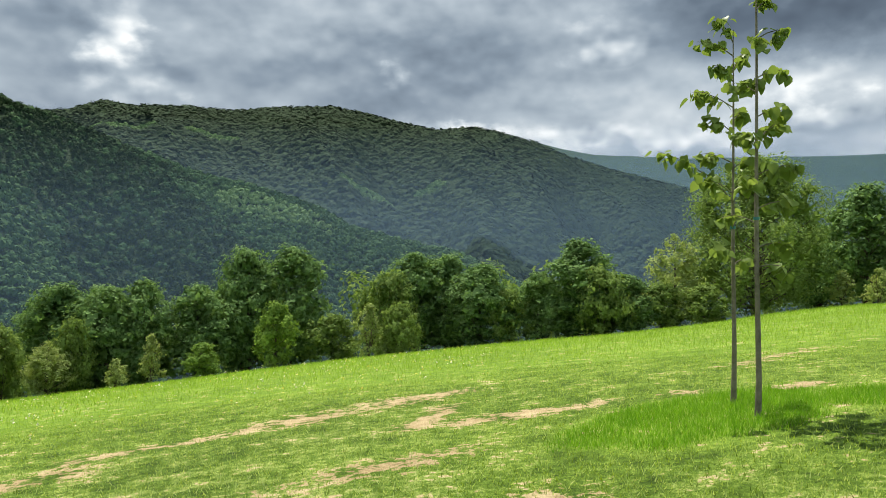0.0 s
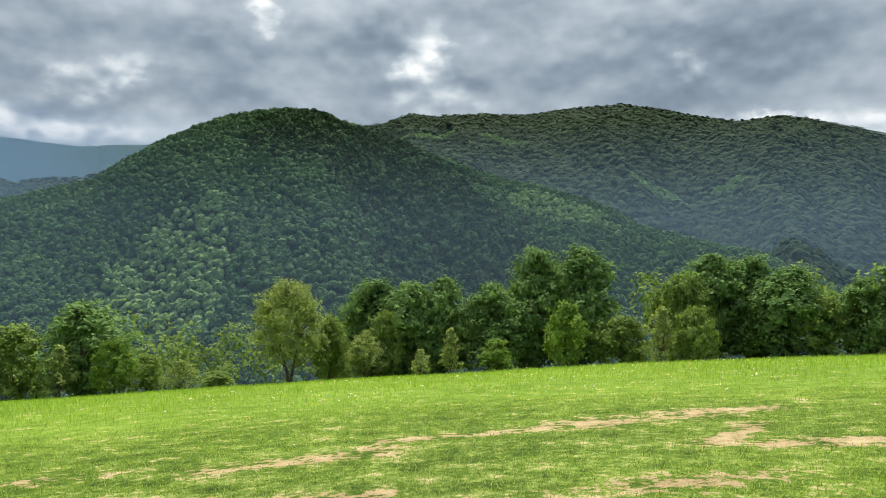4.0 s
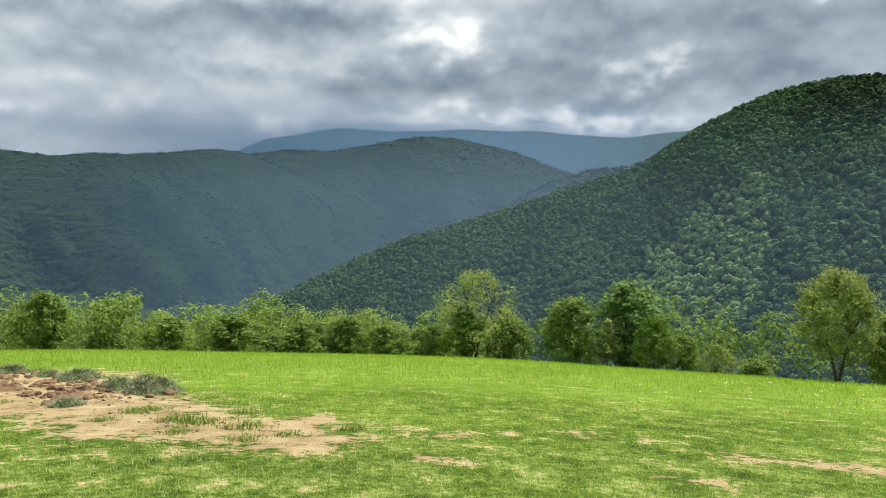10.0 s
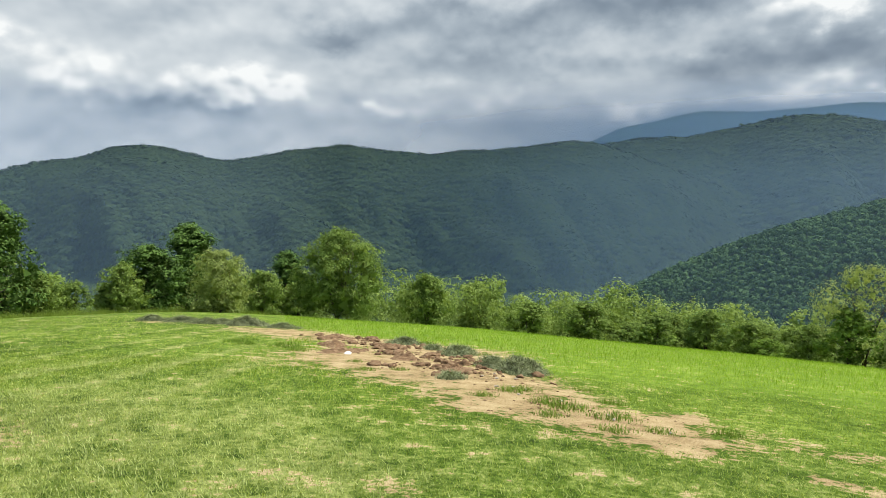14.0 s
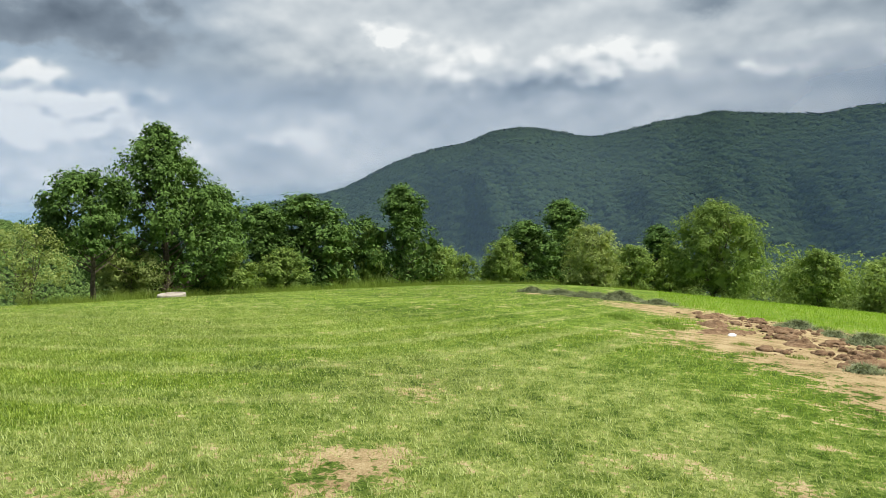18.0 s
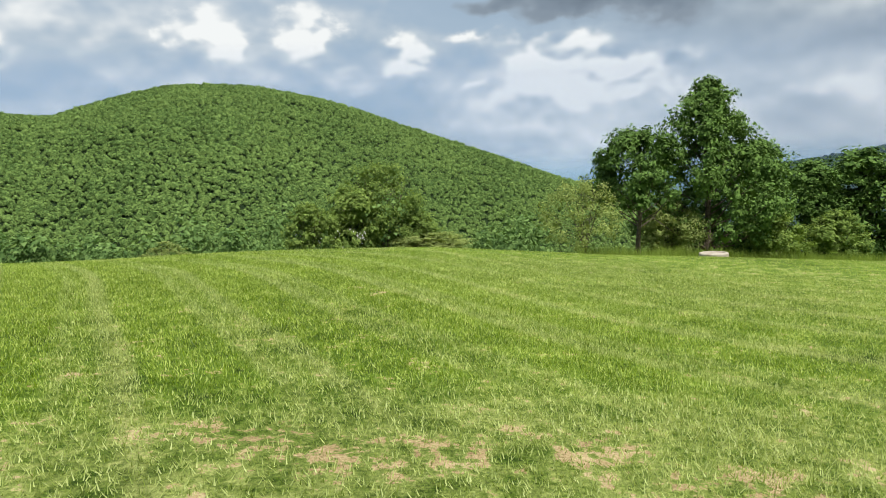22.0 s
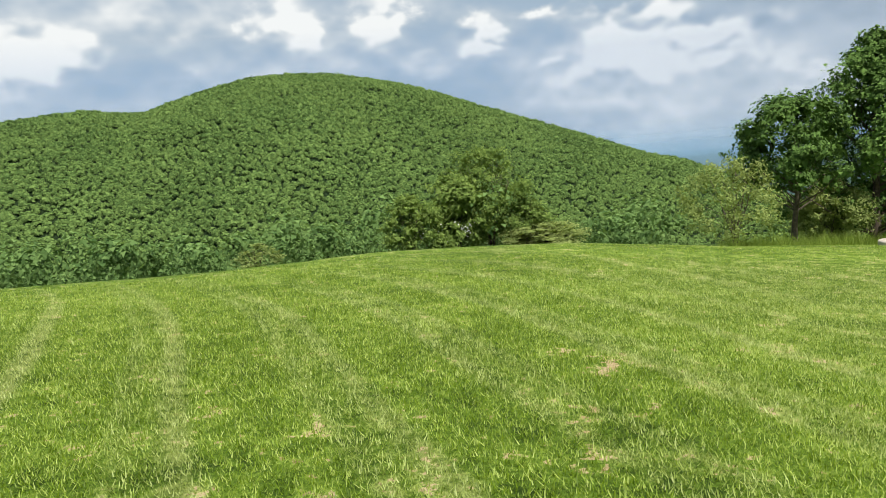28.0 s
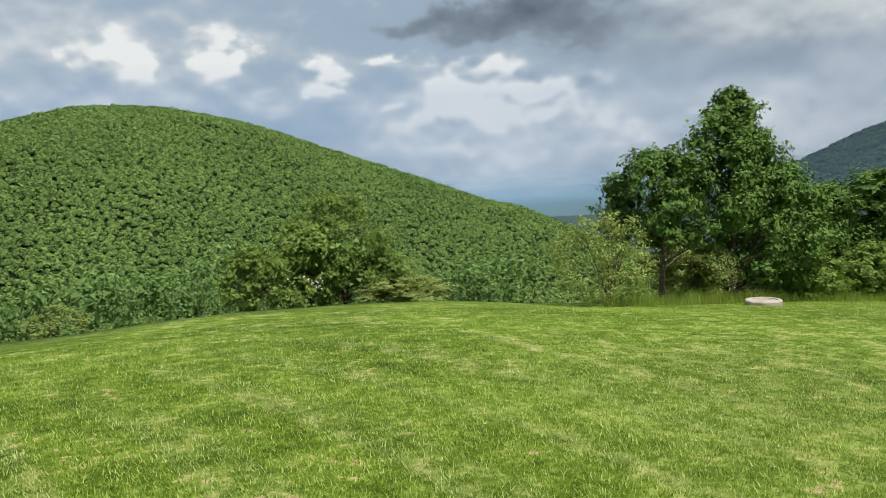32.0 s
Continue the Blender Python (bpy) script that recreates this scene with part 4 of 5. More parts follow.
def plant(kind, az, r, height, width):
    protos, label, category = KINDS[kind]
    proto = protos[PLANTED[0] % len(protos)]
    PLANTED[0] += 1
    p = at(az, r)
    width *= WIDER.get(kind, 1.0)
    m = (Matrix.Translation(p) @ Matrix.Rotation(PLANTED[0] * 2.1 if kind not in ("bigoak", "tall", "gnarl") else 0.0, 4, "Z")
         @ Matrix.Diagonal((width / proto["wide"], width / proto["wide"], height / proto["tall"], 1)))
    if proto.name in USED:
        s = proto.scale
        ob = copy_thing(proto, m @ Matrix.Diagonal((1 / s[0], 1 / s[1], 1 / s[2], 1)))
    else:
        USED.add(proto.name)
        ob = proto
        ob.matrix_basis = m
    return tagged(ob, label, category, "trees along the meadow edge")


# stand east
plant("airy", -23.3, 47.2, 9.4, 10.2)
plant("olive", -17.6, 44.3, 5.5, 4.3)
plant("oak", -30.2, 55.1, 7.7, 5.6)
plant("oak", -27.4, 58.8, 6.1, 4.9)
plant("shrub", -28.8, 47.3, 2.0, 2.3)
plant("shrub", -31.0, 47.0, 2.0, 2.2)
plant("bushy", -19.9, 41.6, 2.1, 2.8)
plant("bushy", -16.7, 41.9, 2.5, 2.8)
plant("oak", -14.1, 41.2, 3.2, 3.1)
plant("bushy", -12.2, 40.3, 3.6, 3.4)
plant("oak", -10.3, 42.8, 5.5, 5.0)
plant("oak", -7.4, 41.8, 3.9, 2.9)
plant("bushy", -5.0, 41.1, 3.0, 2.6)
plant("oak", -2.8, 41.8, 4.6, 3.9)
plant("oak", -0.1, 42.7, 5.4, 4.0)
plant("oak", 2.4, 42.6, 5.8, 4.3)
plant("bushy", 4.4, 40.8, 4.5, 3.2)
plant("bushy", 3.7, 38.2, 2.6, 2.1)
plant("shrub", 6.0, 37.8, 2.7, 2.4)
plant("bushy", 8.8, 41.6, 2.6, 2.9)
# stand north
plant("oak", 12.1, 44.4, 7.1, 5.1)
plant("oak", 15.3, 44.3, 7.1, 4.0)
plant("fresh", 13.2, 38.1, 3.3, 2.5)
plant("oak", 19.0, 42.3, 5.1, 3.8)
plant("oak", 22.7, 43.2, 5.7, 3.8)
plant("oak", 25.2, 42.8, 5.4, 3.7)
plant("oak", 28.2, 43.4, 5.7, 3.9)
plant("fresh", 18.6, 37.9, 1.7, 2.1)
plant("shrub", 22.2, 38.7, 2.4, 1.7)
plant("shrub", 24.6, 38.2, 1.4, 1.6)
plant("olive", 28.9, 39.3, 2.6, 2.6)
plant("bushy", 27.3, 40.6, 3.6, 2.0)
plant("oak", 28.6, 44.6, 5.9, 3.8)
plant("oak", 25.4, 44.7, 5.6, 3.1)
plant("gnarl", 34.8, 40.0, 5.4, 5.1)
plant("bushy", 31.7, 40.6, 3.5, 2.2)
plant("olive", 29.0, 39.0, 2.2, 2.4)
# stand west
plant("white", 61.1, 49.0, 6.0, 6.7)
plant("fresh", 62.0, 47.9, 3.2, 3.2)
plant("bushy", 58.4, 48.1, 2.8, 3.2)
plant("bushy", 53.4, 48.0, 4.2, 4.0)
plant("oak", 49.5, 46.1, 5.3, 4.6)
plant("shrub", 50.8, 43.7, 2.8, 2.4)
plant("fresh", 47.3, 42.0, 2.9, 2.1)
plant("bushy", 45.1, 42.7, 2.0, 2.0)
plant("shrub", 42.8, 41.8, 1.6, 2.0)
plant("bushy", 40.1, 41.3, 0.9, 1.9)
plant("bushy", 64.4, 51.4, 2.3, 2.6)
plant("fresh", 67.1, 49.2, 1.1, 2.1)
plant("bushy", 68.4, 55.7, 2.3, 3.0)
plant("oak", 71.6, 63.5, 3.3, 3.4)
plant("bushy", 74.3, 64.0, 3.0, 3.8)
plant("bushy", 65.1, 55.0, 2.2, 3.0)
plant("bushy", 76.6, 62.0, 1.9, 3.7)
# stand southwest
plant("round", 99.9, 56.6, 6.9, 6.6)
plant("yellow", 108.8, 56.3, 4.6, 5.2)
plant("deep", 111.0, 68.9, 7.8, 5.8)
plant("deep", 113.8, 66.0, 5.8, 5.0)
plant("bushy", 115.5, 61.3, 3.8, 3.3)
plant("deep", 103.8, 70.6, 6.1, 4.7)
plant("bushy", 105.7, 65.2, 3.7, 3.3)
plant("bushy", 92.8, 68.4, 4.8, 4.3)
plant("bushy", 84.7, 62.5, 2.8, 3.9)
plant("bushy", 80.2, 60.5, 3.1, 4.3)
plant("bushy", 88.8, 80.7, 5.4, 5.1)
plant("bushy", 74.9, 59.2, 2.6, 3.7)
plant("bushy", 71.4, 61.0, 3.2, 3.3)
plant("bushy", 67.6, 58.0, 2.4, 3.5)
plant("bushy", 64.8, 54.9, 1.7, 3.3)
# stand south
plant("bigoak", 141.3, 37.0, 8.2, 7.6)
plant("tall", 146.4, 33.9, 5.4, 4.3)
plant("bare", 150.3, 31.1, 3.0, 3.3)
plant("yellow", 144.0, 36.4, 2.5, 3.0)
plant("deep", 137.7, 41.8, 6.1, 3.8)
plant("deep", 134.5, 44.3, 5.2, 3.7)
plant("deep", 131.2, 47.2, 6.2, 5.1)
plant("bushy", 128.4, 48.0, 4.0, 3.7)
plant("deep", 123.6, 48.8, 6.6, 4.3)
plant("bushy", 126.1, 48.2, 4.0, 2.2)
plant("bushy", 120.9, 52.0, 2.8, 3.2)
plant("bushy", 118.9, 56.8, 2.3, 2.6)
plant("bushy", 116.5, 62.5, 2.4, 2.9)
plant("bushy", 136.9, 37.5, 2.2, 2.6)
plant("bushy", 132.9, 40.4, 2.3, 2.8)
plant("bushy", 102.9, 67.5, 3.0, 3.8)
# stand southeast
plant("multi", 165.3, 38.3, 4.5, 5.0)
plant("bushy", 167.6, 37.5, 3.3, 3.2)
plant("bushy", 163.0, 38.0, 2.2, 2.4)
plant("bushy", 171.0, 35.2, 2.3, 2.2)
plant("yellow", 161.5, 36.9, 1.0, 3.4)
plant("yellow", 143.5, 39.6, 2.5, 2.7)
plant("shrub", 181.3, 31.5, 0.9, 1.8)
plant("shrub", 161.0, 38.3, 0.7, 2.1)
# ---- two staked-out saplings in long grass ----
M_LINDEN = leaf_material("linden_leaf", (0.075, 0.13, 0.028), (0.25, 0.33, 0.085), 0.45, 0.35, 3.0)


def leaf_mesh(seed):
    """A heart-shaped leaf, 1 long, folded at the midrib and cupped."""
    rnd = np.random.default_rng(seed)
    fold, cup = rnd.uniform(0.1, 0.35), rnd.uniform(-0.35, 0.1)
    half = [(0.02, 0.0), (-0.06, 0.22), (0.12, 0.43), (0.42, 0.45), (0.72, 0.27), (1.0, 0.0)]
    rib = [(0.0, 0), (0.02, 0), (0.15, 0), (0.42, 0), (0.72, 0), (1.0, 0)]
    bm = bmesh.new()
    for side in (1, -1):
        a = [bm.verts.new((x, side * y, fold * y + cup * x * x)) for x, y in half]
        b_ = [bm.verts.new((x, 0, cup * x * x)) for x, y in rib]
        for i in range(5):
            ring_ = [b_[i], b_[i + 1], a[i + 1], a[i]] if side < 0 else [a[i], a[i + 1], b_[i + 1], b_[i]]
            try:
                bm.faces.new(ring_)
            except ValueError:
                pass
    bmesh.ops.remove_doubles(bm, verts=bm.verts, dist=0.001)
    me = bpy.data.meshes.new("leaf")
    bm.to_mesh(me)
    bm.free()
    me.polygons.foreach_set("use_smooth", np.ones(len(me.polygons), bool))
    me.materials.append(M_LINDEN)
    return me


LEAVES = [leaf_mesh(i) for i in range(4)]
SIDE = Vector((0.93, 0.37, 0))
AWAY = Vector((-0.37, 0.93, 0))


def sapling(x, y, top, sway, twigs, seed, label):
    rnd = random.Random(seed)
    z0 = float(ground_z(np.array([x]), np.array([y]))[0])
    root = new("sapling")
    root.location = (x, y, z0)
    path = [Vector((0, 0, -0.1)) + SIDE * 0.0]
    for i in range(1, 15):
        t = i / 14
        path.append(Vector((0, 0, top * t)) + SIDE * (sway * t + 0.012 * math.sin(9 * t + seed)) + AWAY * 0.012 * math.cos(7 * t + seed))
    verts, faces = [], []
    tube(verts, faces, path, [0.031 * (1.2 if i == 0 else 1 - 0.82 * i / 14) for i in range(15)], 9)
    me = bpy.data.meshes.new("stem")
    me.from_pydata([tuple(v) for v in verts], [], faces)
    me.polygons.foreach_set("use_smooth", np.ones(len(me.polygons), bool))
    me.materials.append(M_STEM)
    stem = new("stem", me)
    stem.parent = root
    for h, out, depth, length, rise, count in twigs:
        k_ = h / top * 14
        j = min(13, int(k_))
        st = path[j].lerp(path[j + 1], k_ - j)
        d = (SIDE * out + AWAY * depth + Vector((0, 0, rise))).normalized()
        pts = [st, st + d * length * 0.35 + Vector((0, 0, 0.04)), st + d * length * 0.7 + Vector((0, 0, 0.05)), st + d * length]
        v2, f2 = [], []
        tube(v2, f2, pts, [0.008, 0.006, 0.004, 0.002], 5)
        me = bpy.data.meshes.new("twig")
        me.from_pydata([tuple(v) for v in v2], [], f2)
        me.materials.append(M_STEM)
        tw = new("twig", me)
        tw.parent = root
        count = int(count * 2.8)
        for i in range(count):
            t = 1 - 0.8 * (i / max(1, count)) * rnd.uniform(0.7, 1.1) if count > 1 else 1
            t = min(max(t, 0.12), 1.0)
            q = t * 3
            j = min(2, int(q))
            p = pts[j].lerp(pts[j + 1], q - j) + Vector((rnd.gauss(0, 0.035), rnd.gauss(0, 0.035), rnd.gauss(-0.02, 0.035)))
            lf = new("leaf", LEAVES[rnd.randrange(4)])
            lf.parent = tw
            s = rnd.uniform(0.08, 0.14)
            lf.matrix_basis = (Matrix.Translation(p) @ Euler((rnd.gauss(0, 0.5), rnd.uniform(0.2, 1.3), rnd.uniform(0, 6.28))).to_matrix().to_4x4()
                               @ Matrix.Diagonal((s, s, s, 1)))
    # soft plastic tie round the stem
    bm = bmesh.new()
    bmesh.ops.create_cone(bm, cap_ends=False, segments=12, radius1=0.03, radius2=0.03, depth=0.03)
    tie = part("tie", bm, M_TIE, root, "blue-green plastic tie")
    kk = 2.05 / top * 14
    tie.location = path[int(kk)].lerp(path[int(kk) + 1], kk - int(kk))
    return tagged(root, label, "young tree", "saplings in the meadow")


M_TIE, k = material("tie_plastic")
finish(k, k.ramp(k.noise(k.obj, 30.0), (0.3, (0.03, 0.16, 0.15)), (0.7, (0.06, 0.24, 0.22))), 0.5)

sapling(3.38, 8.42, 4.35, -0.06, [
    (4.2, -0.5, 0.1, 0.35, 0.6, 7), (4.05, -1, 0.1, 0.5, 0.25, 9), (3.9, 0.6, 0.2, 0.35, 0.5, 6), (3.75, -1, -0.2, 0.42, 0.35, 8),
    (3.6, 0.3, -0.8, 0.35, 0.3, 7), (3.45, -1, 0.2, 0.55, 0.3, 9), (3.3, 0.7, 0.3, 0.36, 0.3, 7), (3.15, -1, -0.1, 0.48, 0.25, 9),
    (3.0, -0.4, -0.8, 0.36, 0.2, 7), (2.8, -1, 0.1, 0.5, 0.15, 7), (2.75, 0.7, -0.3, 0.3, 0.2, 6), (2.45, -1, 0.05, 1.15, 0.42, 12),
    (2.35, -0.9, -0.3, 0.7, 0.35, 8), (2.2, 0.5, 0.5, 0.35, 0.1, 5), (1.75, -0.8, -0.2, 0.32, 0.05, 6), (1.6, 0.6, 0.2, 0.25, 0.1, 5)], 1,
    "young linden sapling with thin bare stem in long grass")
sapling(3.25, 7.46, 5.15, -0.10, [
    (5.0, 0.3, 0.1, 0.3, 0.6, 6), (4.75, -0.8, 0.1, 0.4, 0.4, 7), (4.6, 0.8, 0.1, 0.35, 0.4, 6), (4.35, -0.7, -0.3, 0.34, 0.3, 7),
    (4.2, 0.9, 0.2, 0.3, 0.4, 5), (3.9, 0.8, -0.2, 0.34, 0.2, 5), (3.75, -0.5, -0.6, 0.3, 0.2, 6), (3.5, 1, 0.1, 0.45, 0.25, 5),
    (3.35, -0.5, 0.4, 0.3, 0.2, 6), (3.1, 1, -0.1, 0.36, 0.2, 6), (2.85, 0.9, 0.2, 0.55, 0.45, 10), (2.75, -0.6, -0.4, 0.4, 0.2, 7),
    (2.5, 1, -0.2, 0.45, 0.2, 9), (2.35, -0.7, -0.3, 0.42, 0.1, 7), (2.15, 0.9, 0.0, 0.5, 0.12, 8), (2.0, -0.6, 0.3, 0.36, 0.1, 6),
    (1.75, 0.9, -0.1, 0.42, 0.02, 5), (1.55, 0.4, -0.6, 0.3, -0.1, 4)], 2,
    "young linden sapling with sparse heart-shaped leaves")

# ---- concrete well ring ----
M_CONCRETE, k = material("weathered_concrete")
n1, n2 = k.noise(k.obj, 3.0, 5.0, 0.65), k.noise(k.obj, 40.0, 4.0)
cc = k.ramp(k.math("ADD", k.math("MULTIPLY", n1, 0.7), k.math("MULTIPLY", n2, 0.3)), (0.35, (0.20, 0.155, 0.115)), (0.5, (0.36, 0.32, 0.27)), (0.7, (0.50, 0.46, 0.40)))
finish(k, cc, 0.9, n2, 0.4, 0.01)


def lathe(profile, segments=40):
    bm = bmesh.new()
    rows = [[bm.verts.new((r * math.cos(2 * math.pi * s / segments), r * math.sin(2 * math.pi * s / segments), z)) for s in range(segments)] for r, z in profile]
    for a, b_ in zip(rows, rows[1:]):
        for s in range(segments):
            bm.faces.new((a[s], a[(s + 1) % segments], b_[(s + 1) % segments], b_[s]))
    if profile[-1][0] < 0.02:
        bmesh.ops.remove_doubles(bm, verts=bm.verts, dist=0.03)
    return bm


ring_ob = new("well_ring")
wx, wy = -20.09, -24.94
ring_ob.location = (wx, wy, float(ground_z(np.array([wx]), np.array([wy]))[0]))
part("ring_wall", lathe([(0.57, -0.25), (0.57, 0.17), (0.555, 0.195), (0.53, 0.205), (0.44, 0.205), (0.42, 0.19), (0.42, -0.1)]), M_CONCRETE, ring_ob)
part("cover", lathe([(0.419, 0.12), (0.419, 0.175), (0.40, 0.185), (0.2, 0.19), (0.01, 0.19)]), M_CONCRETE, ring_ob, "recessed concrete cover")
tagged(ring_ob, "low weathered concrete well ring sunk in the lawn", "well ring")

# ---- turf heaps, clods and stones on the bare strip ----
M_TURF, k = material("wilted_turf")
n1 = k.noise(k.obj, 5.0, 6.0, 0.7)
finish(k, k.ramp(n1, (0.3, (0.035, 0.042, 0.022)), (0.5, (0.11, 0.125, 0.065)), (0.7, (0.22, 0.245, 0.14))), 0.95, n1, 1.0, 0.06, spec=0.1)
M_TURF_BLADE = leaf_material("wilted_grass", (0.09, 0.11, 0.05), (0.27, 0.31, 0.17), 0.2, 0.7, 2.0)
M_SOIL, k = material("turned_soil")
n1 = k.noise(k.obj, 8.0, 6.0, 0.7)
finish(k, k.ramp(n1, (0.3, (0.07, 0.038, 0.022)), (0.5, (0.18, 0.115, 0.066)), (0.72, (0.33, 0.235, 0.145))), 0.95, n1, 0.9, 0.05, spec=0.1)
M_STONE, k = material("pale_stone")
n1 = k.noise(k.obj, 7.0, 5.0, 0.6)
finish(k, k.ramp(n1, (0.3, (0.55, 0.53, 0.5)), (0.7, (0.82, 0.81, 0.79))), 0.8, n1, 0.4, 0.02)


def mound(x, y, rx, ry, h, turn, seed, rough=0.35):
    """Verts and faces of a lumpy heap lying on the ground."""
    n, m = 40, 14
    a, q = np.meshgrid(np.linspace(0, 2 * np.pi, n, endpoint=False), np.linspace(0, 1, m), indexing="ij")
    u, v = np.cos(a) * q, np.sin(a) * q
    wob = 1 + 0.25 * fbm(np.cos(a) * 2 + seed, np.sin(a) * 2, seed, 3)
    px, py = u * rx * wob, v * ry * wob
    t = radians(turn)
    wx_, wy_ = x + px * math.cos(t) - py * math.sin(t), y + px * math.sin(t) + py * math.cos(t)
    z = ground_z(wx_, wy_) - 0.05 + h * (1 - q ** 2.2) * (1 + rough * fbm(wx_ * 4.5, wy_ * 4.5, seed, 4) * 2.2) + 0.05 * (1 - q)
    i = np.arange(n * m).reshape(n, m)
    j = np.roll(i, -1, axis=0)
    f = np.stack([i[:, :-1], i[:, 1:], j[:, 1:], j[:, :-1]], -1).reshape(-1, 4)
    return np.stack([wx_, wy_, z], -1).reshape(-1, 3), f


def blades(x, y, z, h, w, rnd, lean=0.5, droop=0.0):
    """Single tapered blades, one triangle each."""
    n = len(x)
    a, b_ = rnd.uniform(0, 6.283, n), rnd.uniform(0, 6.283, n)
    out = h * lean * rnd.uniform(0.15, 1, n)
    lx, ly = np.cos(b_) * out, np.sin(b_) * out
    a = b_ + np.pi / 2 + rnd.normal(size=n) * 0.5
    dx, dy = np.cos(a) * w / 2, np.sin(a) * w / 2
    p0, p1 = np.stack([x - dx, y - dy, z], -1), np.stack([x + dx, y + dy, z], -1)
    p2 = np.stack([x + lx, y + ly, z + h * (1 - droop * rnd.uniform(0, 1, n))], -1)
    return np.stack([p0, p1, p2], 1).reshape(-1, 3), np.arange(3 * n).reshape(-1, 3)


def turf_heap(x, y, rx, ry, h, turn, seed, label="heap of wilted grey-green turf on bare soil"):
    root = new("turf_heap")
    v, f = mound(x, y, rx, ry, h, turn, seed, 0.5)
    o = mesh_object("mound", v, f, M_TURF, True)
    o.parent = root
    rnd = np.random.default_rng(seed)
    n = int(2600 * rx * ry * 2) + 400
    pick = v[rnd.integers(0, len(v), n)] + rnd.normal(size=(n, 3)) * np.array([0.05, 0.05, 0.01])
    bv, bf = blades(pick[:, 0], pick[:, 1], pick[:, 2] - 0.01, rnd.uniform(0.03, 0.11, n), 0.022, rnd, 2.2, 0.6)
    o = tagged(mesh_object("dry_grass", bv, bf, M_TURF_BLADE), kind="stuff")
    o.parent = root
    return tagged(root, label, "turf heap", "turf heaps")


for i, (x, y, rx, ry, h, turn) in enumerate((
        (-15.0, 1.15, 0.75, 0.5, 0.36, -20), (-15.6, 0.55, 0.5, 0.4, 0.22, 10), (-18.8, -0.2, 0.8, 0.42, 0.28, -25), (-21.3, -1.8, 0.75, 0.4, 0.2, -35),
        (-12.8, -0.3, 0.42, 0.25, 0.09, -20), (-26.3, -8.0, 0.75, 0.5, 0.36, -60), (-26.6, -9.2, 1.0, 0.5, 0.28, -65), (-27.0, -10.5, 0.8, 0.45, 0.25, -70),
        (-27.3, -11.8, 0.8, 0.4, 0.22, -70), (-26.2, -6.6, 0.7, 0.4, 0.2, -55), (-20.2, -0.9, 0.5, 0.3, 0.16, 0))):
    turf_heap(x, y, 1.15 * rx, 1.1 * ry, 0.68 * h, turn, 40 + i)


def soil_heap(x, y, rx, ry, h, turn, seed):
    v, f = mound(x, y, rx, ry, h, turn, seed, 0.8)
    return tagged(mesh_object("soil_mound", v, f, M_SOIL, True), "low mound of turned reddish-brown soil", "soil mound", "soil mounds")


for i, (x, y, rx, ry, h, turn) in enumerate(((-14.0, -0.2, 0.75, 0.35, 0.2, -25), (-17.0, -2.9, 1.1, 0.5, 0.14, -30), (-18.6, -3.4, 0.9, 0.5, 0.2, 10),
                                             (-16.2, -1.4, 0.8, 0.4, 0.14, 0), (-19.3, -2.0, 0.9, 0.4, 0.16, -20), (-21.5, -3.9, 0.9, 0.5, 0.18, -30))):
    soil_heap(x, y, rx, ry, 0.5 * h, turn, 60 + i)

# loose clods: fine ones all over, torn lumps where the ground was turned


def clods(count, t0, t1, small, large, spread, seed):
    rnd = np.random.default_rng(seed)
    t = rnd.uniform(t0, t1, count)
    cx = -9.2 - 13.5 * t + rnd.normal(size=count) * 0.5
    cy = 2.0 - 5.2 * t + rnd.normal(size=count) * spread
    keep = (soil_at(cx, cy) > 0.45) & (fbm(cx / 0.9, cy / 0.9, seed, 3) > -0.15)
    cx, cy = cx[keep], cy[keep]
    shapes, f = crowns(1, 12, 0.34)
    s = small + (large - small) * rnd.uniform(0, 1, len(cx)) ** 2.5
    v = shapes[rnd.integers(0, 12, len(cx))] * s[:, None, None] * np.array([1.2, 1, 0.6])
    v = v + np.stack([cx, cy, ground_z(cx, cy) + s * 0.25], -1)[:, None, :]
    m = shapes.shape[1]
    return tagged(mesh_object("soil_clods", v.reshape(-1, 3), (f[None] + (np.arange(len(cx)) * m)[:, None, None]).reshape(-1, 3), M_SOIL),
                  "loose reddish-brown clods strewn over bare soil", "clods", kind="stuff")


clods(700, 0.0, 1.0, 0.006, 0.035, 0.9, 77)
clods(430, 0.34, 1.0, 0.025, 0.13, 0.85, 78)
clods(120, 0.36, 0.5, 0.03, 0.11, 0.3, 79)


M_PEBBLE, k = material("sandy_pebble")
n1 = k.noise(k.obj, 7.0, 5.0, 0.6)
finish(k, k.ramp(n1, (0.3, (0.30, 0.26, 0.20)), (0.7, (0.52, 0.47, 0.39))), 0.85, n1, 0.4, 0.02)


def stone(x, y, size, seed, label, mat=M_STONE):
    rnd_ = np.random.default_rng(seed)
    v, f = ico(1)
    v = v * (1 + 0.2 * rnd_.uniform(-1, 1, len(v)))[:, None] * np.array(size)
    ob = mesh_object("stone", v, f, mat)
    ob.location = (x, y, float(ground_z(np.array([x]), np.array([y]))[0]) + size[2] * 0.4)
    return tagged(ob, label, "stone", "pale stones")


stone(-16.5, -2.72, (0.16, 0.09, 0.03), 1, "white angular stone lying on turned soil")
for i in range(14):
    a = random.Random(i)
    x = a.uniform(-15, -8.6)
    stone(x, 1.7 + (x + 8.6) * 0.33 + a.uniform(-0.7, 0.9), (a.uniform(0.02, 0.05), a.uniform(0.02, 0.045), 0.02), 10 + i, "small sandy pebble on the bare soil", M_PEBBLE)

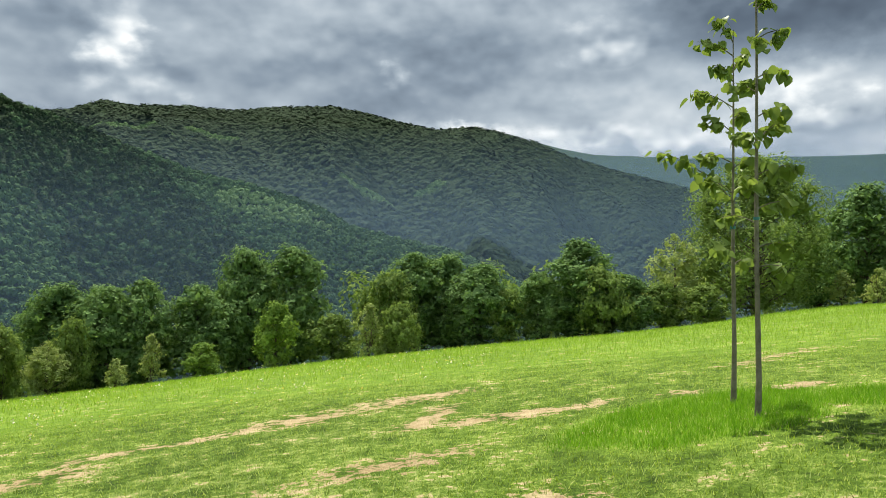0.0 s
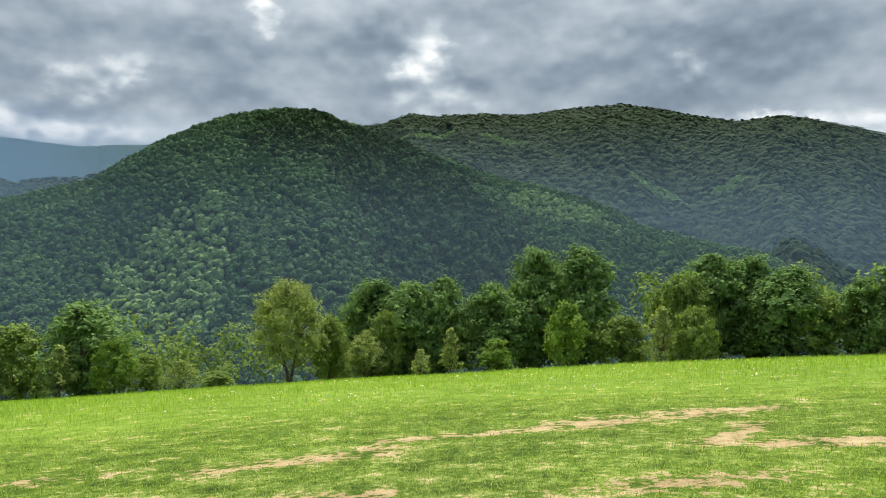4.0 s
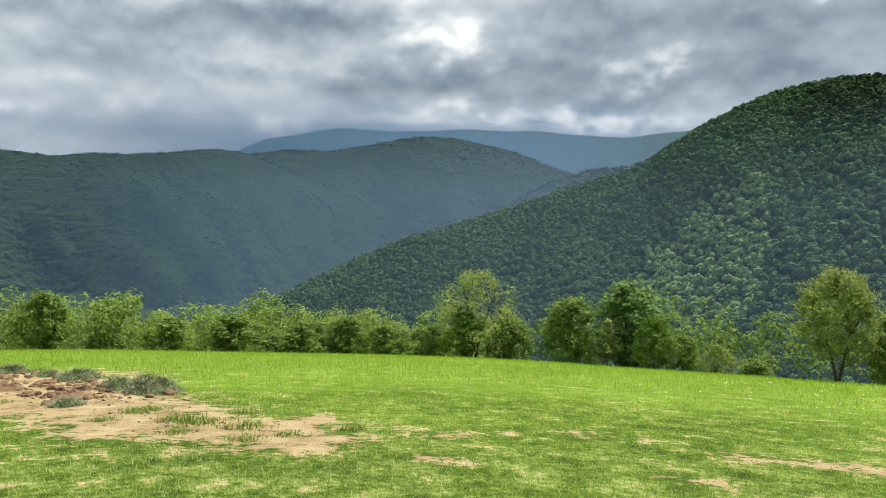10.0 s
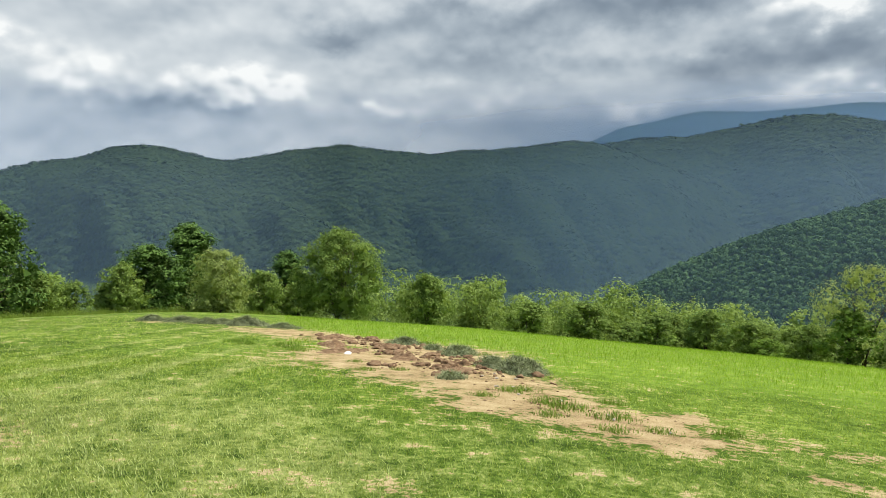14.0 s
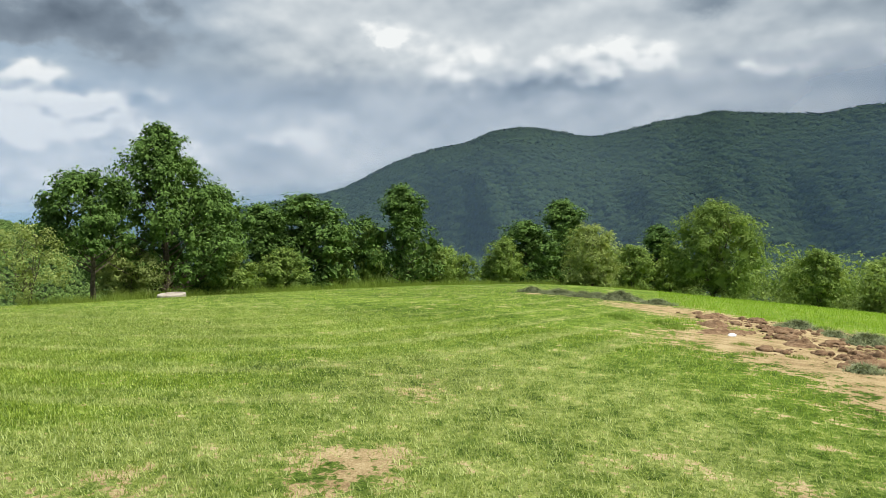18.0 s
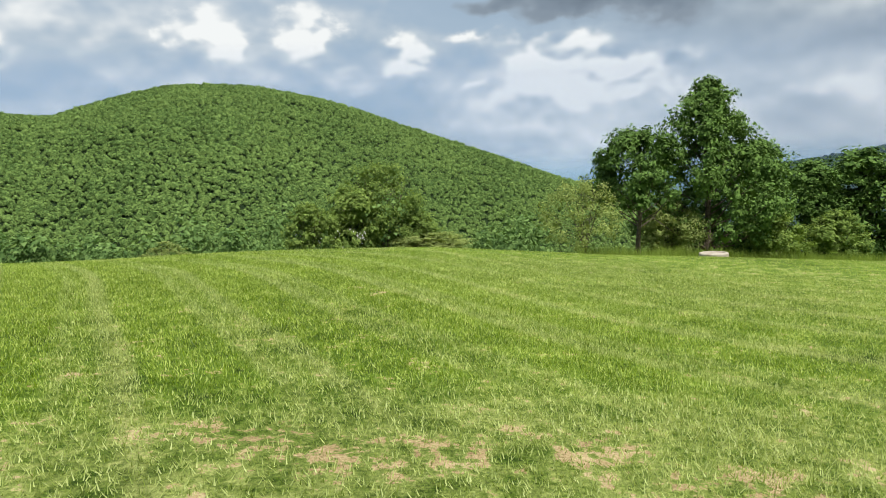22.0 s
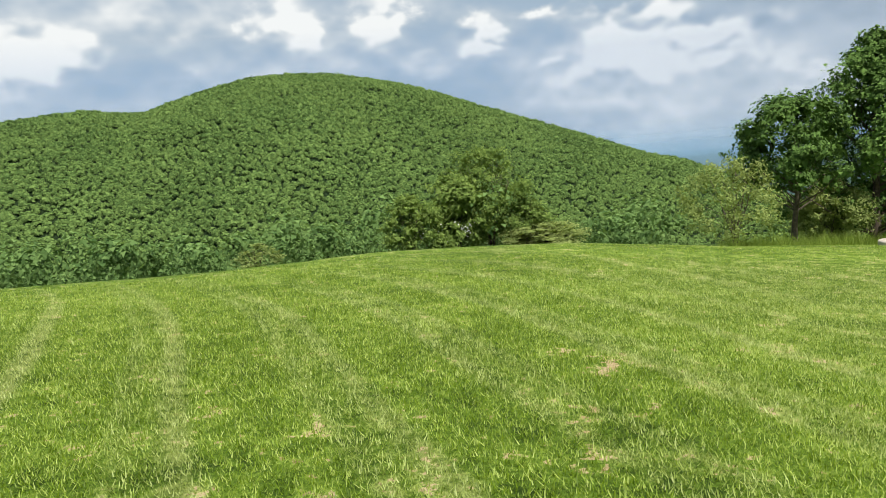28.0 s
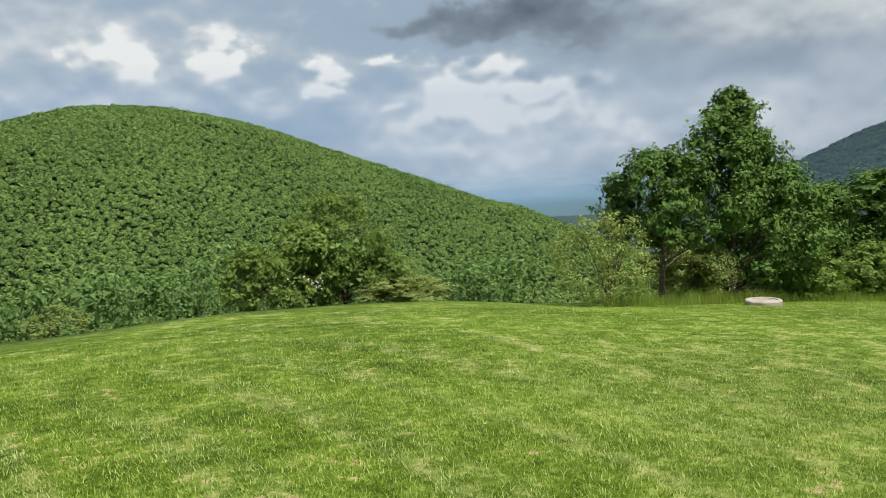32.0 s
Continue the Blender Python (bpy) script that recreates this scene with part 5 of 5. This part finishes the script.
# ---- grass ----
M_BLADE, k = material("lawn_grass_blade")
g = k.add("ShaderNodeNewGeometry")
n1 = k.noise(g.outputs["Position"], 0.5, 3.0)
n2 = k.noise(g.outputs["Position"], 2.6, 4.0, 0.6)
f_ = k.math("ADD", k.math("MULTIPLY", g.outputs["Random Per Island"], 0.75), k.math("ADD", k.math("MULTIPLY", n1, 0.15), k.math("MULTIPLY_ADD", n2, 0.7, -0.22)))
green = k.ramp(f_, (0.12, (0.07, 0.13, 0.006)), (0.52, (0.215, 0.32, 0.018)), (0.9, (0.54, 0.64, 0.18)))
pale_ = k.ramp(f_, (0.15, (0.20, 0.27, 0.04)), (0.9, (0.55, 0.62, 0.25)))
dry_b = k.math("MULTIPLY_ADD", g.outputs["Random Per Island"], 0.5, k.math("MULTIPLY_ADD", k.add("ShaderNodeAttribute", attr="dry").outputs["Fac"], 2.0, -0.9))
finish(k, k.mix(k.math("MINIMUM", k.math("MAXIMUM", dry_b, 0.0), 1.0), green, pale_), 0.45, translucent=0.48, spec=0.3)
M_TALL = leaf_material("meadow_grass_blade", (0.17, 0.31, 0.024), (0.36, 0.51, 0.07), 0.55, 0.6, 0.4)
M_ROUGH = leaf_material("rough_grass_blade", (0.09, 0.16, 0.022), (0.28, 0.36, 0.07), 0.3, 0.7, 0.7)
M_LUSH = leaf_material("lush_grass_blade", (0.09, 0.24, 0.010), (0.24, 0.44, 0.03), 0.4, 0.5, 2.0)
rnd = np.random.default_rng(5)


def strew(name, x, y, h, w, mat, label, lean=0.6, soil_limit=0.5):
    z = ground_z(x, y)
    ok = soil_at(x, y) * rnd.uniform(0.6, 1.3, len(x)) < soil_limit
    x, y, z = x[ok], y[ok], z[ok]
    h = h[ok] if isinstance(h, np.ndarray) else h
    v, f = blades(x, y, z - 0.01, h * rnd.uniform(0.5, 1.3, len(x)), w, rnd, lean)
    ob = mesh_object(name, v, f, mat)
    ob.data.attributes.new("dry", "FLOAT", "POINT").data.foreach_set("value", np.repeat(dry_at(x, y), 3).astype(np.float32))
    return tagged(ob, label, "grass", kind="stuff")


def wedge(n, az0, az1, r0, r1, power=1.0):
    a = np.radians(rnd.uniform(az0, az1, n))
    r = r0 + (r1 - r0) * rnd.uniform(0, 1, n) ** power
    return -np.sin(a) * r, np.cos(a) * r


# short lawn round the walk
x, y = wedge(135000, -36, 128, 3.2, 15.0, 1.1)
strew("lawn_grass", x, y, 0.044, 0.011, M_BLADE, "short mown grass", 1.2, 0.42)
px = rnd.uniform(0, 1, 430000)
a = np.radians(rnd.uniform(95, 215, 430000))
r = 3.0 + 11.0 * rnd.uniform(0, 1, 430000) ** 1.2
strew("lawn_grass", -0.5 * px - np.sin(a) * r, -8.4 * px + np.cos(a) * r, 0.042, 0.0105, M_BLADE, "short mown lawn grass with dry clippings", 1.2, 0.42)
x, y = wedge(70000, 100, 202, 12.0, 36.0, 0.9)
keep = np.hypot(x, y) < 1.08 * lawn_shape(np.degrees(np.arctan2(-x, y)))[2]
strew("lawn_grass", x[keep], y[keep], 0.045, 0.018, M_BLADE, "mown lawn grass towards the brow", 1.2, 0.42)
x, y = wedge(150000, -36, 104, 12.0, 50.0, 0.8)
keep = np.hypot(x, y) < 1.05 * lawn_shape(np.degrees(np.arctan2(-x, y)))[2]
x, y = x[keep], y[keep]
strew("meadow_grass", x, y, 0.035 + 0.09 * smooth(np.hypot(x, y), 12, 24), 0.016, M_TALL, "tall fresh green meadow grass", 0.8)
# uncut strip along the brow beside the wood
a = rnd.uniform(104, 151, 40000)
lo = 0.99 + 0.12 * smooth(a, 128, 140) + 0.12 * smooth(a, 150, 165)
r = lawn_shape(a)[2] * (lo + 0.2 * rnd.uniform(0, 1, len(a)) ** 1.5)
x, y = -np.sin(np.radians(a)) * r, np.cos(np.radians(a)) * r
keep = fbm(x / 1.6, y / 1.6, 17, 3) + rnd.uniform(-0.4, 0.4, len(a)) > 0.0
x, y = x[keep], y[keep]
strew("rough_grass", x, y, 0.36 + 0.4 * np.maximum(fbm(x / 2.5, y / 2.5, 18, 2), -0.6), 0.012, M_ROUGH, "tall uncut grass and weeds along the wood", 0.8)
# long lush grass round the saplings
x, y = rnd.uniform(0.4, 6.4, 60000), rnd.uniform(5.8, 10.6, 60000)
inside = np.maximum(spot(x, y, 2.9, 7.9, 1.9, 1.1, 35, 0.3), spot(x, y, 4.9, 8.0, 0.8, 0.7, 0, 0.3))
keep = inside + 0.5 * fbm(x / 0.5, y / 0.5, 19, 3) > rnd.uniform(0.35, 0.75, len(x))
x, y = x[keep], y[keep]
strew("long_grass", x, y, 0.085 + 0.04 * fbm(x / 0.4, y / 0.4, 20, 2), 0.009, M_LUSH, "long lush dark green grass round the saplings", 0.9)

# tufts on the bare strip
M_TUFT = leaf_material("coarse_grass_blade", (0.09, 0.165, 0.022), (0.25, 0.36, 0.07), 0.3, 0.7, 2.0)
tuft = new("grass_tuft")
tv = rnd.normal(size=(260, 2)) * 0.16
bv, bf = blades(tv[:, 0], tv[:, 1], np.zeros(260), rnd.uniform(0.05, 0.18, 260) * np.exp(-(tv ** 2).sum(axis=1) / 0.05) + 0.02, 0.012, rnd, 0.9)
o = tagged(mesh_object("grass_clump", bv, bf, M_TUFT), kind="stuff")
o.parent = tuft
tagged(tuft, "tuft of coarse green grass growing on bare soil", "grass tuft", "tufts on the bare strip")
spots = [(-11.6, 0.64, 1.2), (-11.9, 0.9, 1.0), (-10.25, 1.32, 1.5), (-10.6, 1.1, 1.3), (-9.64, 1.85, 1.3), (-17.9, -5.67, 1.6), (-17.3, -5.3, 1.3),
         (-17.29, -4.4, 1.6), (-13.1, -1.9, 0.9), (-19.2, 0.5, 1.0), (-8.85, 2.3, 0.9), (-12.6, 2.0, 0.9), (-11.2, 2.2, 1.1), (-16.4, -3.9, 1.2),
         (-14.6, -2.3, 0.8), (-9.0, 3.2, 1.0), (-10.9, 0.2, 0.9), (-13.5, -1.3, 0.8), (-22.0, -1.2, 1.3), (-9.5, 1.0, 1.0), (-8.7, 1.7, 1.0)]
for i, (x, y, s) in enumerate(spots):
    m = Matrix.Translation((x, y, float(ground_z(np.array([x]), np.array([y]))[0]) - 0.01)) @ Matrix.Rotation(i * 1.3, 4, "Z") @ Matrix.Diagonal((s, s, 0.7 * s, 1))
    if i == 0:
        first = m
    else:
        copy_thing(tuft, m)
tuft.matrix_basis = first

# small pale flowers in the meadow
M_FLOWER, k = material("pale_flower")
finish(k, k.ramp(k.add("ShaderNodeNewGeometry").outputs["Random Per Island"], (0.4, (0.75, 0.74, 0.6)), (0.6, (0.7, 0.62, 0.12))), 0.7, translucent=0.3)
x, y = wedge(560, -4, 44, 12.0, 26.0, 0.9)
keep = fbm(x / 5, y / 5, 91, 3) > -0.1
x, y = x[keep], y[keep]
v, f = leaf_cloud(np.stack([x, y, ground_z(x, y) + 0.2], -1), np.full(len(x), 0.05), len(x) * 2, 0.022, rnd, 0.0)
tagged(mesh_object("meadow_flowers", v, f, M_FLOWER), "small white and yellow meadow flowers", "flowers", kind="stuff")

# white dog-rose blossom at the foot of the plum bush
p = at(168.5, 36.0)
c = np.array([tuple(p)]) + rnd.normal(size=(16, 3)) * np.array([0.9, 0.5, 0.25]) + np.array([0, 0, 0.8])
v, f = leaf_cloud(c, np.full(16, 0.25), 110, 0.04, rnd, 0.0)
tagged(mesh_object("rose_blossom", v, f, M_STONE), "white dog-rose blossom at the foot of the bush", "blossom", kind="stuff")
